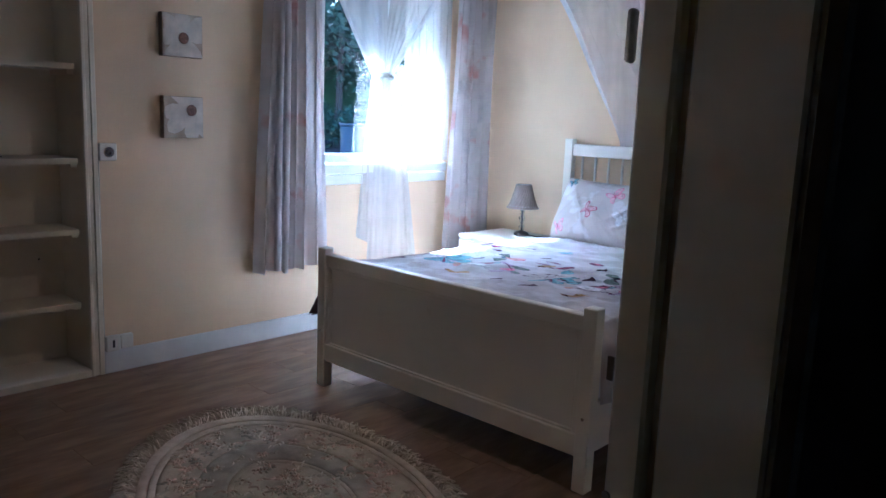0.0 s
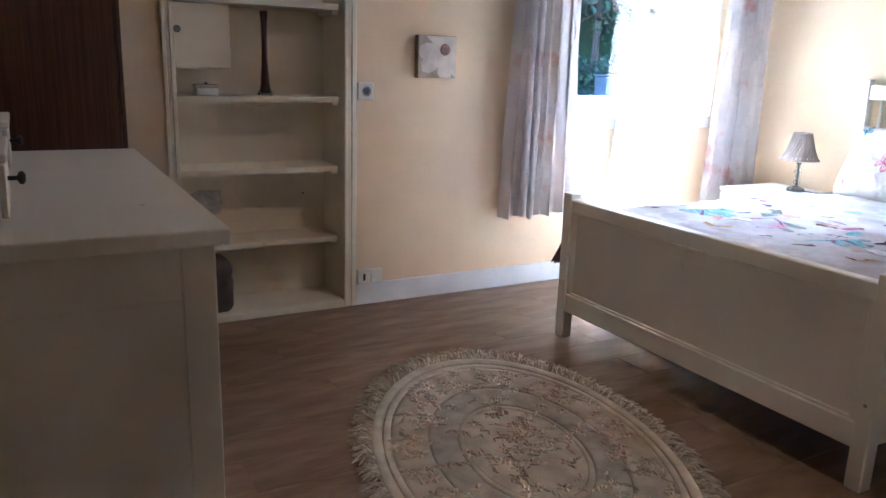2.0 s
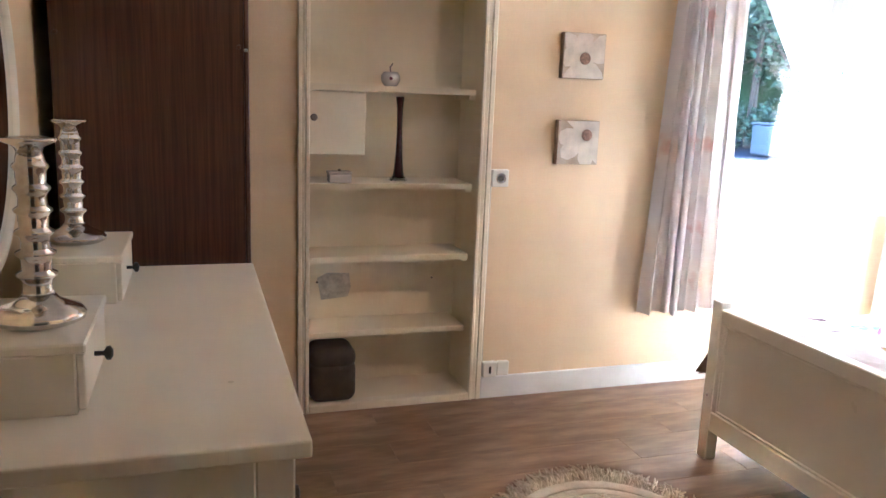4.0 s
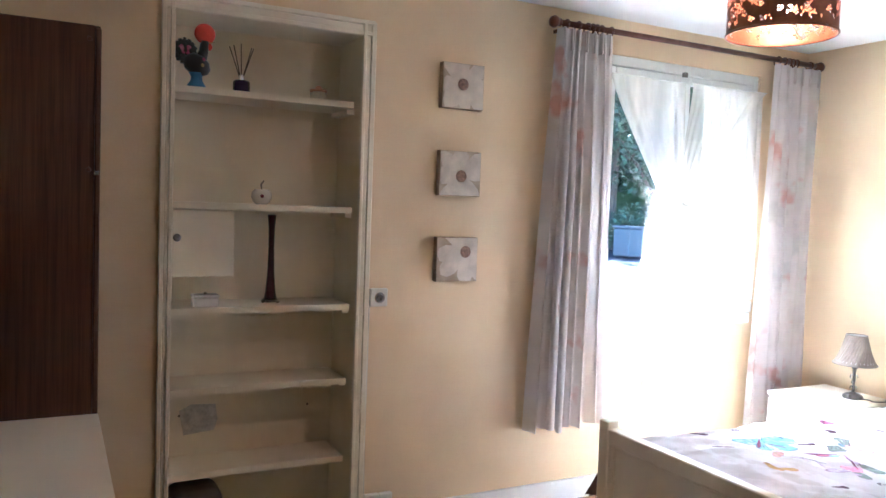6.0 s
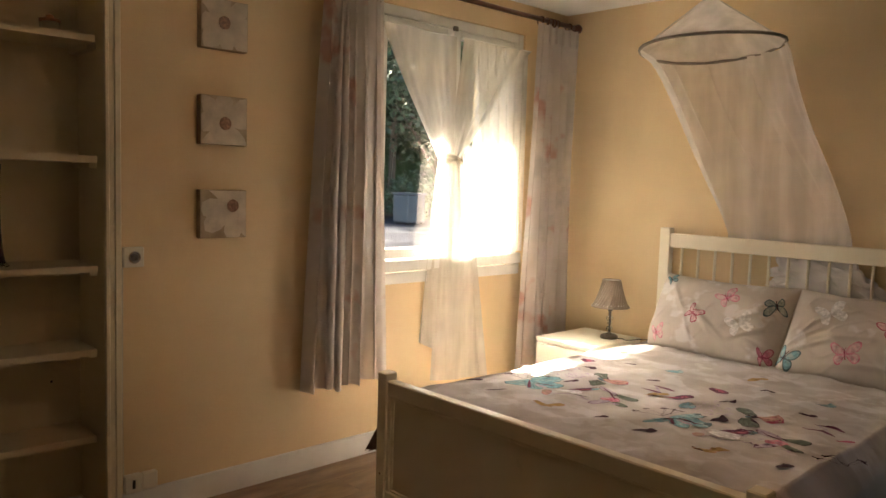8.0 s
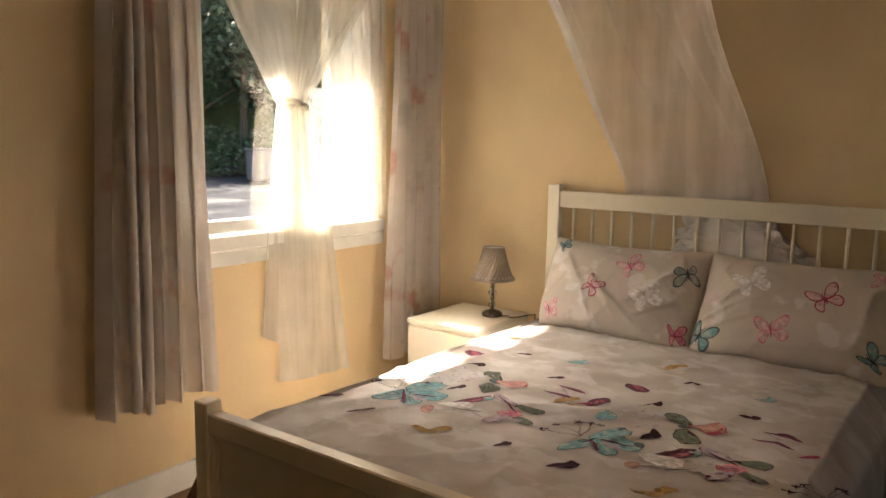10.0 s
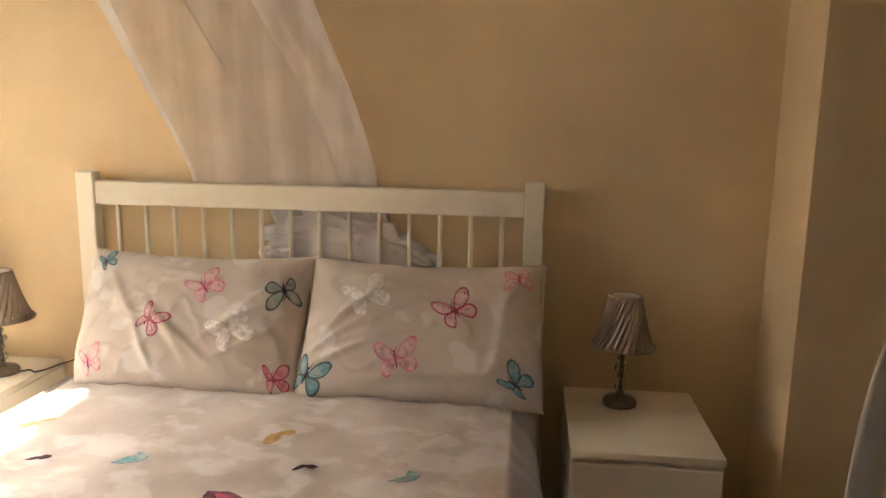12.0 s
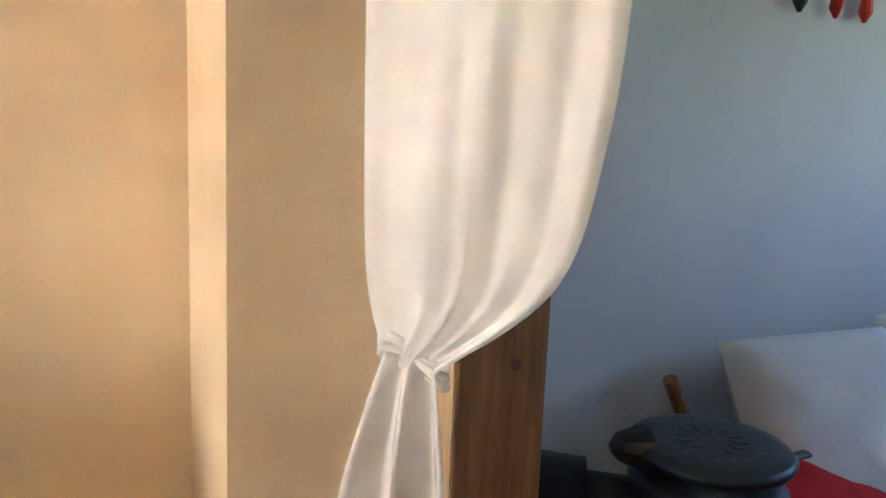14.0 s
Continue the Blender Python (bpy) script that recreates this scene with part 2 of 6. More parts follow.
def blotches(m, colour, scale, lo, hi, amount, stretch=(1, 1, 1), detail=4.0, seed=0.0):
    """Lays uneven blotches of a second colour over a material's own."""
    nt = m.node_tree
    p = nt.nodes["Principled BSDF"]
    src = p.inputs["Base Color"].links[0].from_socket
    users = [lk.to_socket for lk in nt.links if lk.from_socket == src]
    tc, mp, nz = nt.nodes.new("ShaderNodeTexCoord"), nt.nodes.new("ShaderNodeMapping"), nt.nodes.new("ShaderNodeTexNoise")
    mp.inputs["Scale"].default_value, mp.inputs["Location"].default_value = stretch, (seed, seed * 1.7, seed * 0.6)
    nz.inputs["Scale"].default_value, nz.inputs["Detail"].default_value = scale, detail
    mr, mx = nt.nodes.new("ShaderNodeMapRange"), nt.nodes.new("ShaderNodeMix")
    for key, value in zip(("From Min", "From Max", "To Min", "To Max"), (lo, hi, 0, amount)):
        mr.inputs[key].default_value = value
    mx.data_type = "RGBA"
    mx.inputs["B"].default_value = (*colour, 1)
    nt.links.new(tc.outputs["Object"], mp.inputs["Vector"]), nt.links.new(mp.outputs[0], nz.inputs["Vector"])
    nt.links.new(nz.outputs["Fac"], mr.inputs["Value"]), nt.links.new(mr.outputs[0], mx.inputs["Factor"])
    nt.links.new(src, mx.inputs["A"])
    for u in users:
        nt.links.new(mx.outputs["Result"], u)


blotches(WALL, (0.60, 0.42, 0.26), 3.0, 0.56, 0.78, 0.30, (1, 1, 0.5), 6, 3.1)
blotches(WALL, (0.36, 0.26, 0.19), 9.0, 0.735, 0.80, 0.55, (1, 1, 0.6), 8, 7.7)
blotches(CREAM, (0.62, 0.52, 0.36), 4.0, 0.58, 0.82, 0.3, (1, 1, 1), 6, 1.3)
blotches(TRIM, (0.42, 0.30, 0.19), 14.0, 0.72, 0.80, 0.25, (1, 1, 0.35), 6, 2.2)
blotches(SKIRT, (0.45, 0.40, 0.34), 9.0, 0.62, 0.78, 0.4, (1, 0.6, 1), 6, 4.0)
blotches(LINEN, (0.74, 0.725, 0.73), 7.5, 0.53, 0.60, 0.38, (1, 1.3, 0.2), 4.0, 5.5)
blotches(PILLOW, (0.80, 0.79, 0.79), 6.5, 0.58, 0.63, 0.5, (1, 1, 1), 3.0, 8.5)
blotches(PLANK, (0.07, 0.035, 0.018), 2.2, 0.55, 0.85, 0.5, (3, 0.7, 1), 6, 1.0)
# dapples of sunlight on the road, painted as pale blotches in its colour
blotches(ASPH, (0.20, 0.20, 0.20), 0.55, 0.56, 0.60, 0.4, (1, 0.5, 1), 3, 2.5)

for k, tint in (("teal", (0.46, 0.52, 0.50)), ("rose", (0.72, 0.58, 0.56)), ("pink", (0.70, 0.45, 0.47)), ("sage", (0.30, 0.36, 0.34)), ("peach", (0.34, 0.30, 0.20)), ("crimson", (0.55, 0.22, 0.26)), ("lilac", (0.58, 0.50, 0.55))):
    blotches(INK[k], tint, 38.0, 0.48, 0.60, 0.65, (1, 1, 1), 5, 2.0)


def streaks(m, scale, stretch, lo, hi):
    """Painted shading of folds in a thin cloth: the share of light that goes straight through varies in streaks along
    its fall.
    """
    nt = m.node_tree
    mixer = nt.nodes["Material Output"].inputs["Surface"].links[0].from_node
    tc, mp, nz, mr = (nt.nodes.new("ShaderNode" + k) for k in ("TexCoord", "Mapping", "TexNoise", "MapRange"))
    mp.inputs["Scale"].default_value = stretch
    nz.inputs["Scale"].default_value, nz.inputs["Detail"].default_value = scale, 3
    for key, value in zip(("From Min", "From Max", "To Min", "To Max"), (0.35, 0.65, lo, hi)):
        mr.inputs[key].default_value = value
    nt.links.new(tc.outputs["Object"], mp.inputs["Vector"]), nt.links.new(mp.outputs[0], nz.inputs["Vector"])
    nt.links.new(nz.outputs["Fac"], mr.inputs["Value"]), nt.links.new(mr.outputs[0], mixer.inputs[0])


# fold shading of the net and the sheers, put into their see-through share
streaks(NET, 7.0, (1.6, 0.8, 0.14), 0.30, 0.48)
streaks(SHEER, 10.0, (1, 1.5, 0.14), 0.22, 0.36)

# ---- mesh helpers ----
ROOT = {}


def thing(name, at, label, category, group=""):
    ob = new(name)
    ob.empty_display_size = 0.05
    ob.location = at
    ROOT[ob.name] = Matrix.Translation(at)
    return tagged(ob, label, category, group)


def part(name, bm, material, parent=None, label="", smooth=False):
    me = bpy.data.meshes.new(name)
    bm.normal_update()
    bm.to_mesh(me)
    bm.free()
    me.materials.append(material)
    if smooth:
        me.shade_smooth()
    ob = new(name, me)
    if parent is not None:
        ob.parent = parent
        ob.matrix_parent_inverse = ROOT.get(parent.name, Matrix()).inverted()
    return tagged(ob, label)


def structure(name, bm, material, label, category=""):
    return tagged(part(name, bm, material), label, category or name.split("_")[0], "", "structure")


def box(bm, x0, x1, y0, y1, z0, z1, bevel=0.0, seg=1):
    m = Matrix.Translation(((x0 + x1) / 2, (y0 + y1) / 2, (z0 + z1) / 2)) @ Matrix.Diagonal((abs(x1 - x0), abs(y1 - y0), abs(z1 - z0), 1))
    made = bmesh.ops.create_cube(bm, size=1, matrix=m)["verts"]
    if bevel:
        edges = list({e for v in made for e in v.link_edges})
        bmesh.ops.bevel(bm, geom=edges, offset=bevel, segments=seg, affect="EDGES", profile=0.5)
    return bm


def bx(*a, **k):
    return box(bmesh.new(), *a, **k)


def lathe(bm, profile, at=(0, 0, 0), n=24, m=None):
    """Turns a profile of (radius, height) about the upright axis."""
    rings = []
    for r, z in profile:
        ring = []
        for i in range(n):
            a = 2 * math.pi * i / n
            v = Vector((max(r, 1e-4) * math.cos(a), max(r, 1e-4) * math.sin(a), z))
            ring.append(bm.verts.new((m @ v if m else v) + Vector(at)))
        rings.append(ring)
    for a, b in zip(rings, rings[1:]):
        for i in range(n):
            bm.faces.new((a[i], a[(i + 1) % n], b[(i + 1) % n], b[i]))
    bm.faces.new(rings[0][::-1])
    bm.faces.new(rings[-1])
    return bm


def turned(*a, **k):
    return lathe(bmesh.new(), *a, **k)


def tube(bm, pts, r, n=8):
    pts = [Vector(p) for p in pts]
    rings = []
    for i, p in enumerate(pts):
        d = (pts[min(i + 1, len(pts) - 1)] - pts[max(i - 1, 0)]).normalized()
        q = d.to_track_quat("Z", "Y").to_matrix()
        rr = r[i] if isinstance(r, (list, tuple)) else r
        rings.append([bm.verts.new(p + q @ Vector((rr * math.cos(2 * math.pi * k / n), rr * math.sin(2 * math.pi * k / n), 0))) for k in range(n)])
    for a, b in zip(rings, rings[1:]):
        for k in range(n):
            bm.faces.new((a[k], a[(k + 1) % n], b[(k + 1) % n], b[k]))
    bm.faces.new(rings[0][::-1])
    bm.faces.new(rings[-1])
    return bm


def tb(*a, **k):
    return tube(bmesh.new(), *a, **k)


def sheet(f, nu, nv, bm=None):
    """A curved sheet: f(u, v) gives the place for u and v from 0 to 1."""
    bm = bm or bmesh.new()
    g = [[bm.verts.new(f(i / nu, j / nv)) for j in range(nv + 1)] for i in range(nu + 1)]
    for i in range(nu):
        for j in range(nv):
            bm.faces.new((g[i][j], g[i + 1][j], g[i + 1][j + 1], g[i][j + 1]))
    return bm


def lerp(a, b, t):
    return a + (b - a) * t


def smooth01(t):
    t = min(1, max(0, t))
    return t * t * (3 - 2 * t)


def outline(bm, pts, m, thick=0.0):
    """A flat shape from its outline (x, y), at the pose m; with thickness, a slab."""
    top = [bm.verts.new(m @ Vector((x, y, thick))) for x, y in pts]
    bm.faces.new(top)
    if thick:
        low = [bm.verts.new(m @ Vector((x, y, 0))) for x, y in pts]
        for i in range(len(pts)):
            j = (i + 1) % len(pts)
            bm.faces.new((low[i], low[j], top[j], top[i]))
    return bm

# ---- setting ----
W, N, S, E, TOP = -0.79, 0.0, -4.54, 2.45, 2.51      # inner faces of the bedroom, and its ceiling
floor = structure("floor", bx(-1.21, 5.8, -5.8, 0.2, -0.30, -0.010), UNDER, "brown oak laminate floor of long planks", "floor")

bm = bmesh.new()
for y0, y1, z0, z1 in ((-4.74, -3.65, -0.3, 2.66), (-3.65, -2.872, 2.25, 2.66), (-3.65, -2.872, -0.3, 0.03), (-2.872, -1.55, -0.3, 2.66),
                       (-1.55, -0.40, -0.3, 0.89), (-1.55, -0.40, 2.33, 2.66), (-0.40, 0.2, -0.3, 2.66)):
    box(bm, -1.21, W, y0, y1, z0, z1)
structure("wall_west", bm, WALL, "pale yellow painted wall with scuffs and fine cracks", "wall")
lining = structure("niche_lining", bx(-1.21, -1.07, -3.65, -2.872, 0.03, 2.25), CREAM, "cream painted lining of a shelf niche", "niche")
part("side_panel", bx(-1.07, W + 0.002, -3.66, -3.648, 0.03, 2.25), CREAM, lining)
part("side_panel", bx(-1.07, W + 0.002, -2.874, -2.862, 0.03, 2.25), CREAM, lining)
part("top_panel", bx(-1.07, W + 0.002, -3.648, -2.874, 2.238, 2.252), CREAM, lining)
part("base_panel", bx(-1.07, W + 0.002, -3.648, -2.874, 0.028, 0.036), CREAM, lining)
structure("wall_north", bx(W, 2.54, N, 0.2, -0.3, 2.66), WALL, "pale yellow painted wall behind the bed", "wall")
structure("wall_pillar", bx(2.235, 2.54, -0.315, N, -0.3, TOP), WALL, "yellow painted pier jutting from the wall", "wall")
structure("wall_south", bx(W, E, -4.74, S, -0.3, 2.66), WALL, "pale yellow painted wall behind the dresser", "wall")
bm = bmesh.new()
box(bm, E, 2.63, -3.60, -1.75, -0.3, 2.66)
box(bm, E, 2.63, -4.50, -3.60, 2.06, 2.66)
box(bm, E, 2.63, -5.8, -4.50, -0.3, 2.66)
box(bm, E, 2.63, -1.75, -0.54, 2.25, 2.66)
structure("wall_east", bm, WALL, "yellow painted partition wall with a doorway and a curtained opening", "wall")
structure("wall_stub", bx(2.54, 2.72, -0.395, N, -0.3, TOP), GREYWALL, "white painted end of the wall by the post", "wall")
structure("wall_living_north", bx(2.72, 5.8, N, 0.2, -0.3, 2.66), GREYWALL, "white painted wall of the next room, shade put into its grey", "wall")
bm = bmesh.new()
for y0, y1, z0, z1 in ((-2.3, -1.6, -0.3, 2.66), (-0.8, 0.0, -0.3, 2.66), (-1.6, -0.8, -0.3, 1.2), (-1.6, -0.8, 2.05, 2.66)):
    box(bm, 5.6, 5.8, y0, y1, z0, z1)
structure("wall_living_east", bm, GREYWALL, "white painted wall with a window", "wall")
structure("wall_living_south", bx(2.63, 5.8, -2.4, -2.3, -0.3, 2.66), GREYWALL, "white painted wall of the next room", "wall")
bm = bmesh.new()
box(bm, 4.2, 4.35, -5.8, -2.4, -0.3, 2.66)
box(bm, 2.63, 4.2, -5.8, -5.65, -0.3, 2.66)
structure("wall_hall", bm, HALL, "hall wall with its unlit dark put into the colour", "wall")
structure("wall_hall_side", bx(2.632, 2.64, -3.55, -2.4, 0, 2.5), HALL, "wall beside the doorway, unlit dark put into the colour", "wall")
structure("ceiling", bx(-1.21, 5.8, -5.8, 0.2, TOP, 2.72), CEIL, "white painted ceiling", "ceiling")
structure("eave", bx(-1.50, -1.21, -7.5, 2.5, 2.42, 2.50), ROOFT, "boarded eave over the window", "eave")
structure("window_reveal", bx(-1.19, -0.848, -0.404, -0.399, 0.95, 2.33), PANE, "white painted outer window reveal", "reveal")
structure("outer_wall", bx(-1.26, -1.212, -2.2, -1.62, -0.3, 2.42), RENDERW, "rendered outer wall beside the window", "wall")

# skirting
structure("baseboard", bx(W, W + 0.016, -2.81, 0, 0, 0.112, bevel=0.003), SKIRT, "white painted baseboard", "baseboard")
structure("baseboard_north", bx(W + 0.016, 2.235, -0.016, 0, 0, 0.112, bevel=0.003), SKIRT, "white painted baseboard", "baseboard")
structure("baseboard_pillar", bx(2.219, 2.235, -0.331, -0.016, 0, 0.112, bevel=0.003), SKIRT, "white painted baseboard", "baseboard")

# door frame of the entrance
dj = structure("door_frame", bx(2.457, 2.499, -3.625, -3.60, 0, 2.06, bevel=0.004), TRIM, "worn cream door jamb with latch plates", "door frame")
part("stop", bx(2.510, 2.626, -3.615, -3.60, 0, 2.06, bevel=0.004), TRIM, dj)
part("jamb", bx(2.452, 2.626, -4.50, -4.47, 0, 2.06, bevel=0.004), TRIM, dj)
part("head_piece", bx(2.452, 2.626, -4.47, -3.625, 2.03, 2.06, bevel=0.004), TRIM, dj)
part("hinge_knuckle", bx(2.443, 2.452, -3.632, -3.618, 1.375, 1.43, bevel=0.003), TRIM, dj)
part("strike_plate", bx(2.451, 2.459, -3.628, -3.6255, 1.03, 1.058, bevel=0.0008), PEWTER, dj, "dark latch hole")
part("lower_plate", turned([(0.0045, -0.002), (0.0055, 0), (0.0045, 0.002)], (2.462, -3.626, 0.895), 12, Matrix.Rotation(radians(90), 4, "X")), PEWTER, dj, "small dark screw hole")

# niche frame and shelves
nf = structure("niche_frame", bx(W, W + 0.022, -3.70, -3.682, 0, 2.30, bevel=0.003), TRIM, "cream moulded frame round a shelf niche", "frame")
for a, b, h in ((-3.682, -3.668, 0.014), (-3.668, -3.650, 0.024), (-2.874, -2.858, 0.024), (-2.858, -2.836, 0.013), (-2.836, -2.812, 0.021)):
    part("moulding", bx(W, W + h, a, b, 0, 2.30, bevel=0.003), TRIM, nf)
for a, b, h in ((2.238, 2.258, 0.020), (2.258, 2.285, 0.012), (2.285, 2.305, 0.022)):
    part("moulding", bx(W + 0.001, W + h + 0.001, -3.69, -2.82, a, b, bevel=0.003), TRIM, nf)
part("threshold", bx(-0.83, W + 0.020, -3.65, -2.874, 0.0, 0.038, bevel=0.004), TRIM, nf)


def niche_shelf(z, front, y0, y1, bow):
    """A painted board whose front edge bows a little."""
    bm = bmesh.new()
    t = 0.026
    k = 10
    for i in range(k):
        a, b = i / k, (i + 1) / k
        fa, fb = front - bow * math.sin(math.pi * a), front - bow * math.sin(math.pi * b)
        ya, yb = lerp(y0, y1, a), lerp(y0, y1, b)
        v = [bm.verts.new(p) for p in ((-1.07, ya, z - t), (-1.07, yb, z - t), (fb, yb, z - t), (fa, ya, z - t),
                                       (-1.07, ya, z), (-1.07, yb, z), (fb, yb, z), (fa, ya, z))]
        for f in ((3, 2, 1, 0), (4, 5, 6, 7), (7, 6, 2, 3)):
            bm.faces.new([v[q] for q in f])
    bmesh.ops.remove_doubles(bm, verts=bm.verts[:], dist=1e-5)
    root = thing("shelf", (-0.93, (y0 + y1) / 2, z - t), "cream painted niche shelf board", "shelf", "niche shelves")
    part("board", bm, CREAM, root)
    for y, yb in ((y0 + 0.004, y0 + 0.016), (y1 - 0.012, -2.8745)):
        part("batten", bx(-1.06, front - 0.06, y, yb, z - t - 0.022, z - t - 0.0005, bevel=0.002), CREAM, root)


for z, front, y0, y1, bow in ((1.950, -0.797, -3.647, -2.900, 0.0), (1.490, -0.80, -3.647, -2.893, 0.004), (1.060, -0.80, -3.647, -2.893, 0.006),
                              (0.724, -0.815, -3.647, -2.893, 0.012), (0.366, -0.825, -3.647, -2.893, 0.016)):
    niche_shelf(z, front, y0, y1, bow)

cup = thing("wall_cupboard", (-0.95, -3.52, 1.180), "small cream built-in cupboard with a knob", "cupboard")
part("body", bx(-1.068, -0.872, -3.645, -3.395, 1.180, 1.462, bevel=0.002), CREAM, cup)
door = part("door", bx(-0.870, -0.855, -3.643, -3.392, 1.182, 1.460, bevel=0.003), CREAM, cup)
part("knob", turned([(0.006, 0), (0.006, 0.012), (0.015, 0.016), (0.016, 0.024), (0.008, 0.029)], (-0.855, -3.624, 1.345), 14, Matrix.Rotation(radians(90), 4, "Y")), PEWTER, door)
for y, z in ((-3.57, 0.548), (-2.99, 0.552)):
    part("screw_hole", turned([(0.0055, 0), (0.005, 0.002), (0.002, 0.003)], (-1.0685, y, z), 10, Matrix.Rotation(radians(90), 4, "Y")), BLACK, lining, "dark screw hole")
patch = bmesh.new()
outline(patch, [(0.02, 0), (0.15, 0.012), (0.165, 0.06), (0.155, 0.13), (0.05, 0.135), (0.0, 0.11), (0.01, 0.05)], Matrix(((0, 0, 1, -1.068), (1, 0, 0, -3.57), (0, 1, 0, 0.46), (0, 0, 0, 1))), 0.002)
structure("filler_patch", patch, GREYP, "grey unpainted filler patch on the niche wall", "patch")

# ---- window ----
win = structure("window_1", bx(-0.845, -0.800, -1.55, -1.505, 0.89, 2.33, bevel=0.004), PANE, "white wooden two-leaf casement window", "window")
part("frame_jamb", bx(-0.845, -0.800, -0.445, -0.40, 0.89, 2.33, bevel=0.004), PANE, win)
part("frame_head", bx(-0.846, -0.799, -1.505, -0.445, 2.275, 2.33, bevel=0.004), PANE, win)
part("frame_sill", bx(-0.846, -0.765, -1.56, -0.39, 0.952, 1.015, bevel=0.006), PANE, win)
part("apron", bx(-0.80, -0.777, -1.56, -0.39, 0.886, 0.948, bevel=0.004), PANE, win)
for y0, y1 in ((-1.503, -0.998), (-0.978, -0.447)):
    leaf = part("casement", bx(-0.835, -0.797, y0, y0 + 0.045, 1.02, 2.272, bevel=0.004), PANE, win)
    part("stile", bx(-0.835, -0.797, y1 - 0.045, y1, 1.02, 2.272, bevel=0.004), PANE, leaf)
    part("rail", bx(-0.834, -0.798, y0 + 0.045, y1 - 0.045, 2.225, 2.272, bevel=0.004), PANE, leaf)
    part("rail", bx(-0.834, -0.798, y0 + 0.045, y1 - 0.045, 1.02, 1.075, bevel=0.004), PANE, leaf)
    pane = part("pane", bx(-0.820, -0.816, y0 + 0.045, y1 - 0.045, 1.075, 2.225), GLASS, leaf, "clear glass pane")
    pane.visible_shadow = False
part("meeting_strip", bx(-0.80, -0.785, -1.001, -0.973, 1.02, 2.275, bevel=0.005), PANE, win)
part("latch", bx(-0.785, -0.775, -0.997, -0.979, 1.72, 1.76, bevel=0.003), CHROME, win)
part("latch", bx(-0.797, -0.777, -1.005, -0.975, 2.262, 2.288, bevel=0.003), PEWTER, win)

win2 = structure("window_2", bx(5.66, 5.72, -1.6, -1.56, 1.2, 2.05, bevel=0.004), PANE, "white window of the next room", "window")
part("frame_jamb", bx(5.66, 5.72, -0.84, -0.8, 1.2, 2.05), PANE, win2)
part("frame_head", bx(5.66, 5.72, -1.56, -0.84, 2.01, 2.05), PANE, win2)
part("frame_sill", bx(5.64, 5.72, -1.56, -0.84, 1.2, 1.24), PANE, win2)

# ---- curtains ----
rod = thing("curtain_rod", (W, -0.98, 2.41), "dark mahogany curtain pole with ring hangers and ball ends", "curtain pole")
RX, RZ = -0.685, 2.412
part("pole", tb([(RX, -1.90, RZ), (RX, -0.07, RZ + 0.002)], 0.014, 14), RODW, rod, smooth=True)
for y, s in ((-1.90, -1), (-0.07, 1)):
    part("finial", turned([(0.014, 0), (0.020, 0.006), (0.013, 0.014), (0.024, 0.024), (0.030, 0.040), (0.024, 0.056), (0.008, 0.064)], (RX, y, RZ), 16,
                          Matrix.Rotation(radians(-90 * s), 4, "X")), RODW, rod, smooth=True)
    part("bracket", bx(W, RX, y - s * 0.035 - 0.008, y - s * 0.035 + 0.008, RZ - 0.03, RZ - 0.012, bevel=0.003), RODW, rod)
for y in (-1.87, -1.80, -1.745, -1.715, -1.69, -1.66, -1.60, -0.39, -0.34, -0.30, -0.27, -0.24, -0.12):
    bm = bmesh.new()
    tube(bm, [(RX + 0.024 * math.cos(a), y + 0.004 * math.sin(a), RZ - 0.006 + 0.024 * math.sin(a)) for a in [2 * math.pi * k / 16 for k in range(17)]], 0.0045, 6)
    part("ring", bm, RODW, rod, smooth=True)


def drape(name, top, foot, z0, z1, folds, depth, seed, label, flare):
    """A lined curtain with pinch pleats that open into folds."""
    rng = random.Random(seed)
    ph = [rng.uniform(-0.5, 0.5) for _ in range(folds + 2)]

    def f(u, v):
        y = lerp(lerp(*top, u), lerp(*foot, u), v ** 0.8)
        w = folds * min(1, max(0, u + 0.030 * math.sin(2 * math.pi * 1.6 * u + seed) + 0.014 * math.sin(2 * math.pi * 3.7 * u + 2 * seed)))
        k = int(min(w, folds - 1e-6))
        w += 0.16 * ph[k] * math.sin(math.pi * (w - k)) * v
        phase = 2 * math.pi * w
        flat = 1 - 0.75 * smooth01((u - 0.74) / 0.12)
        amp = depth * (0.45 + 0.55 * smooth01(v * 2.5)) * (0.85 + 0.30 * math.sin(1.9 * u * folds + 1.3 * v + seed)) * flat
        x = RX + 0.012 + amp * (2 * abs(math.sin(phase / 2)) ** 0.8 - 1.15) + 0.008 * math.sin(5 * v + 9 * u)
        y += 0.55 * amp * math.sin(phase) + flare * v * v * (u - 0.5)
        z = lerp(z1, z0 + 0.010 * math.sin(phase * 0.5 + seed), v)
        return (x, y, z)

    root = thing(name, (RX, (foot[0] + foot[1]) / 2, z0), label, "curtain", "window curtains")
    part("cloth", sheet(f, folds * 14, 46), DRAPE_PRINT, root, smooth=True)
    for i in range(folds):
        y = lerp(*top, (i + 0.5) / folds)
        part("pleat", bx(RX - 0.006, RX + 0.03, y - 0.004, y + 0.004, z1 - 0.10, z1 + 0.004, bevel=0.002), DRAPE, root)


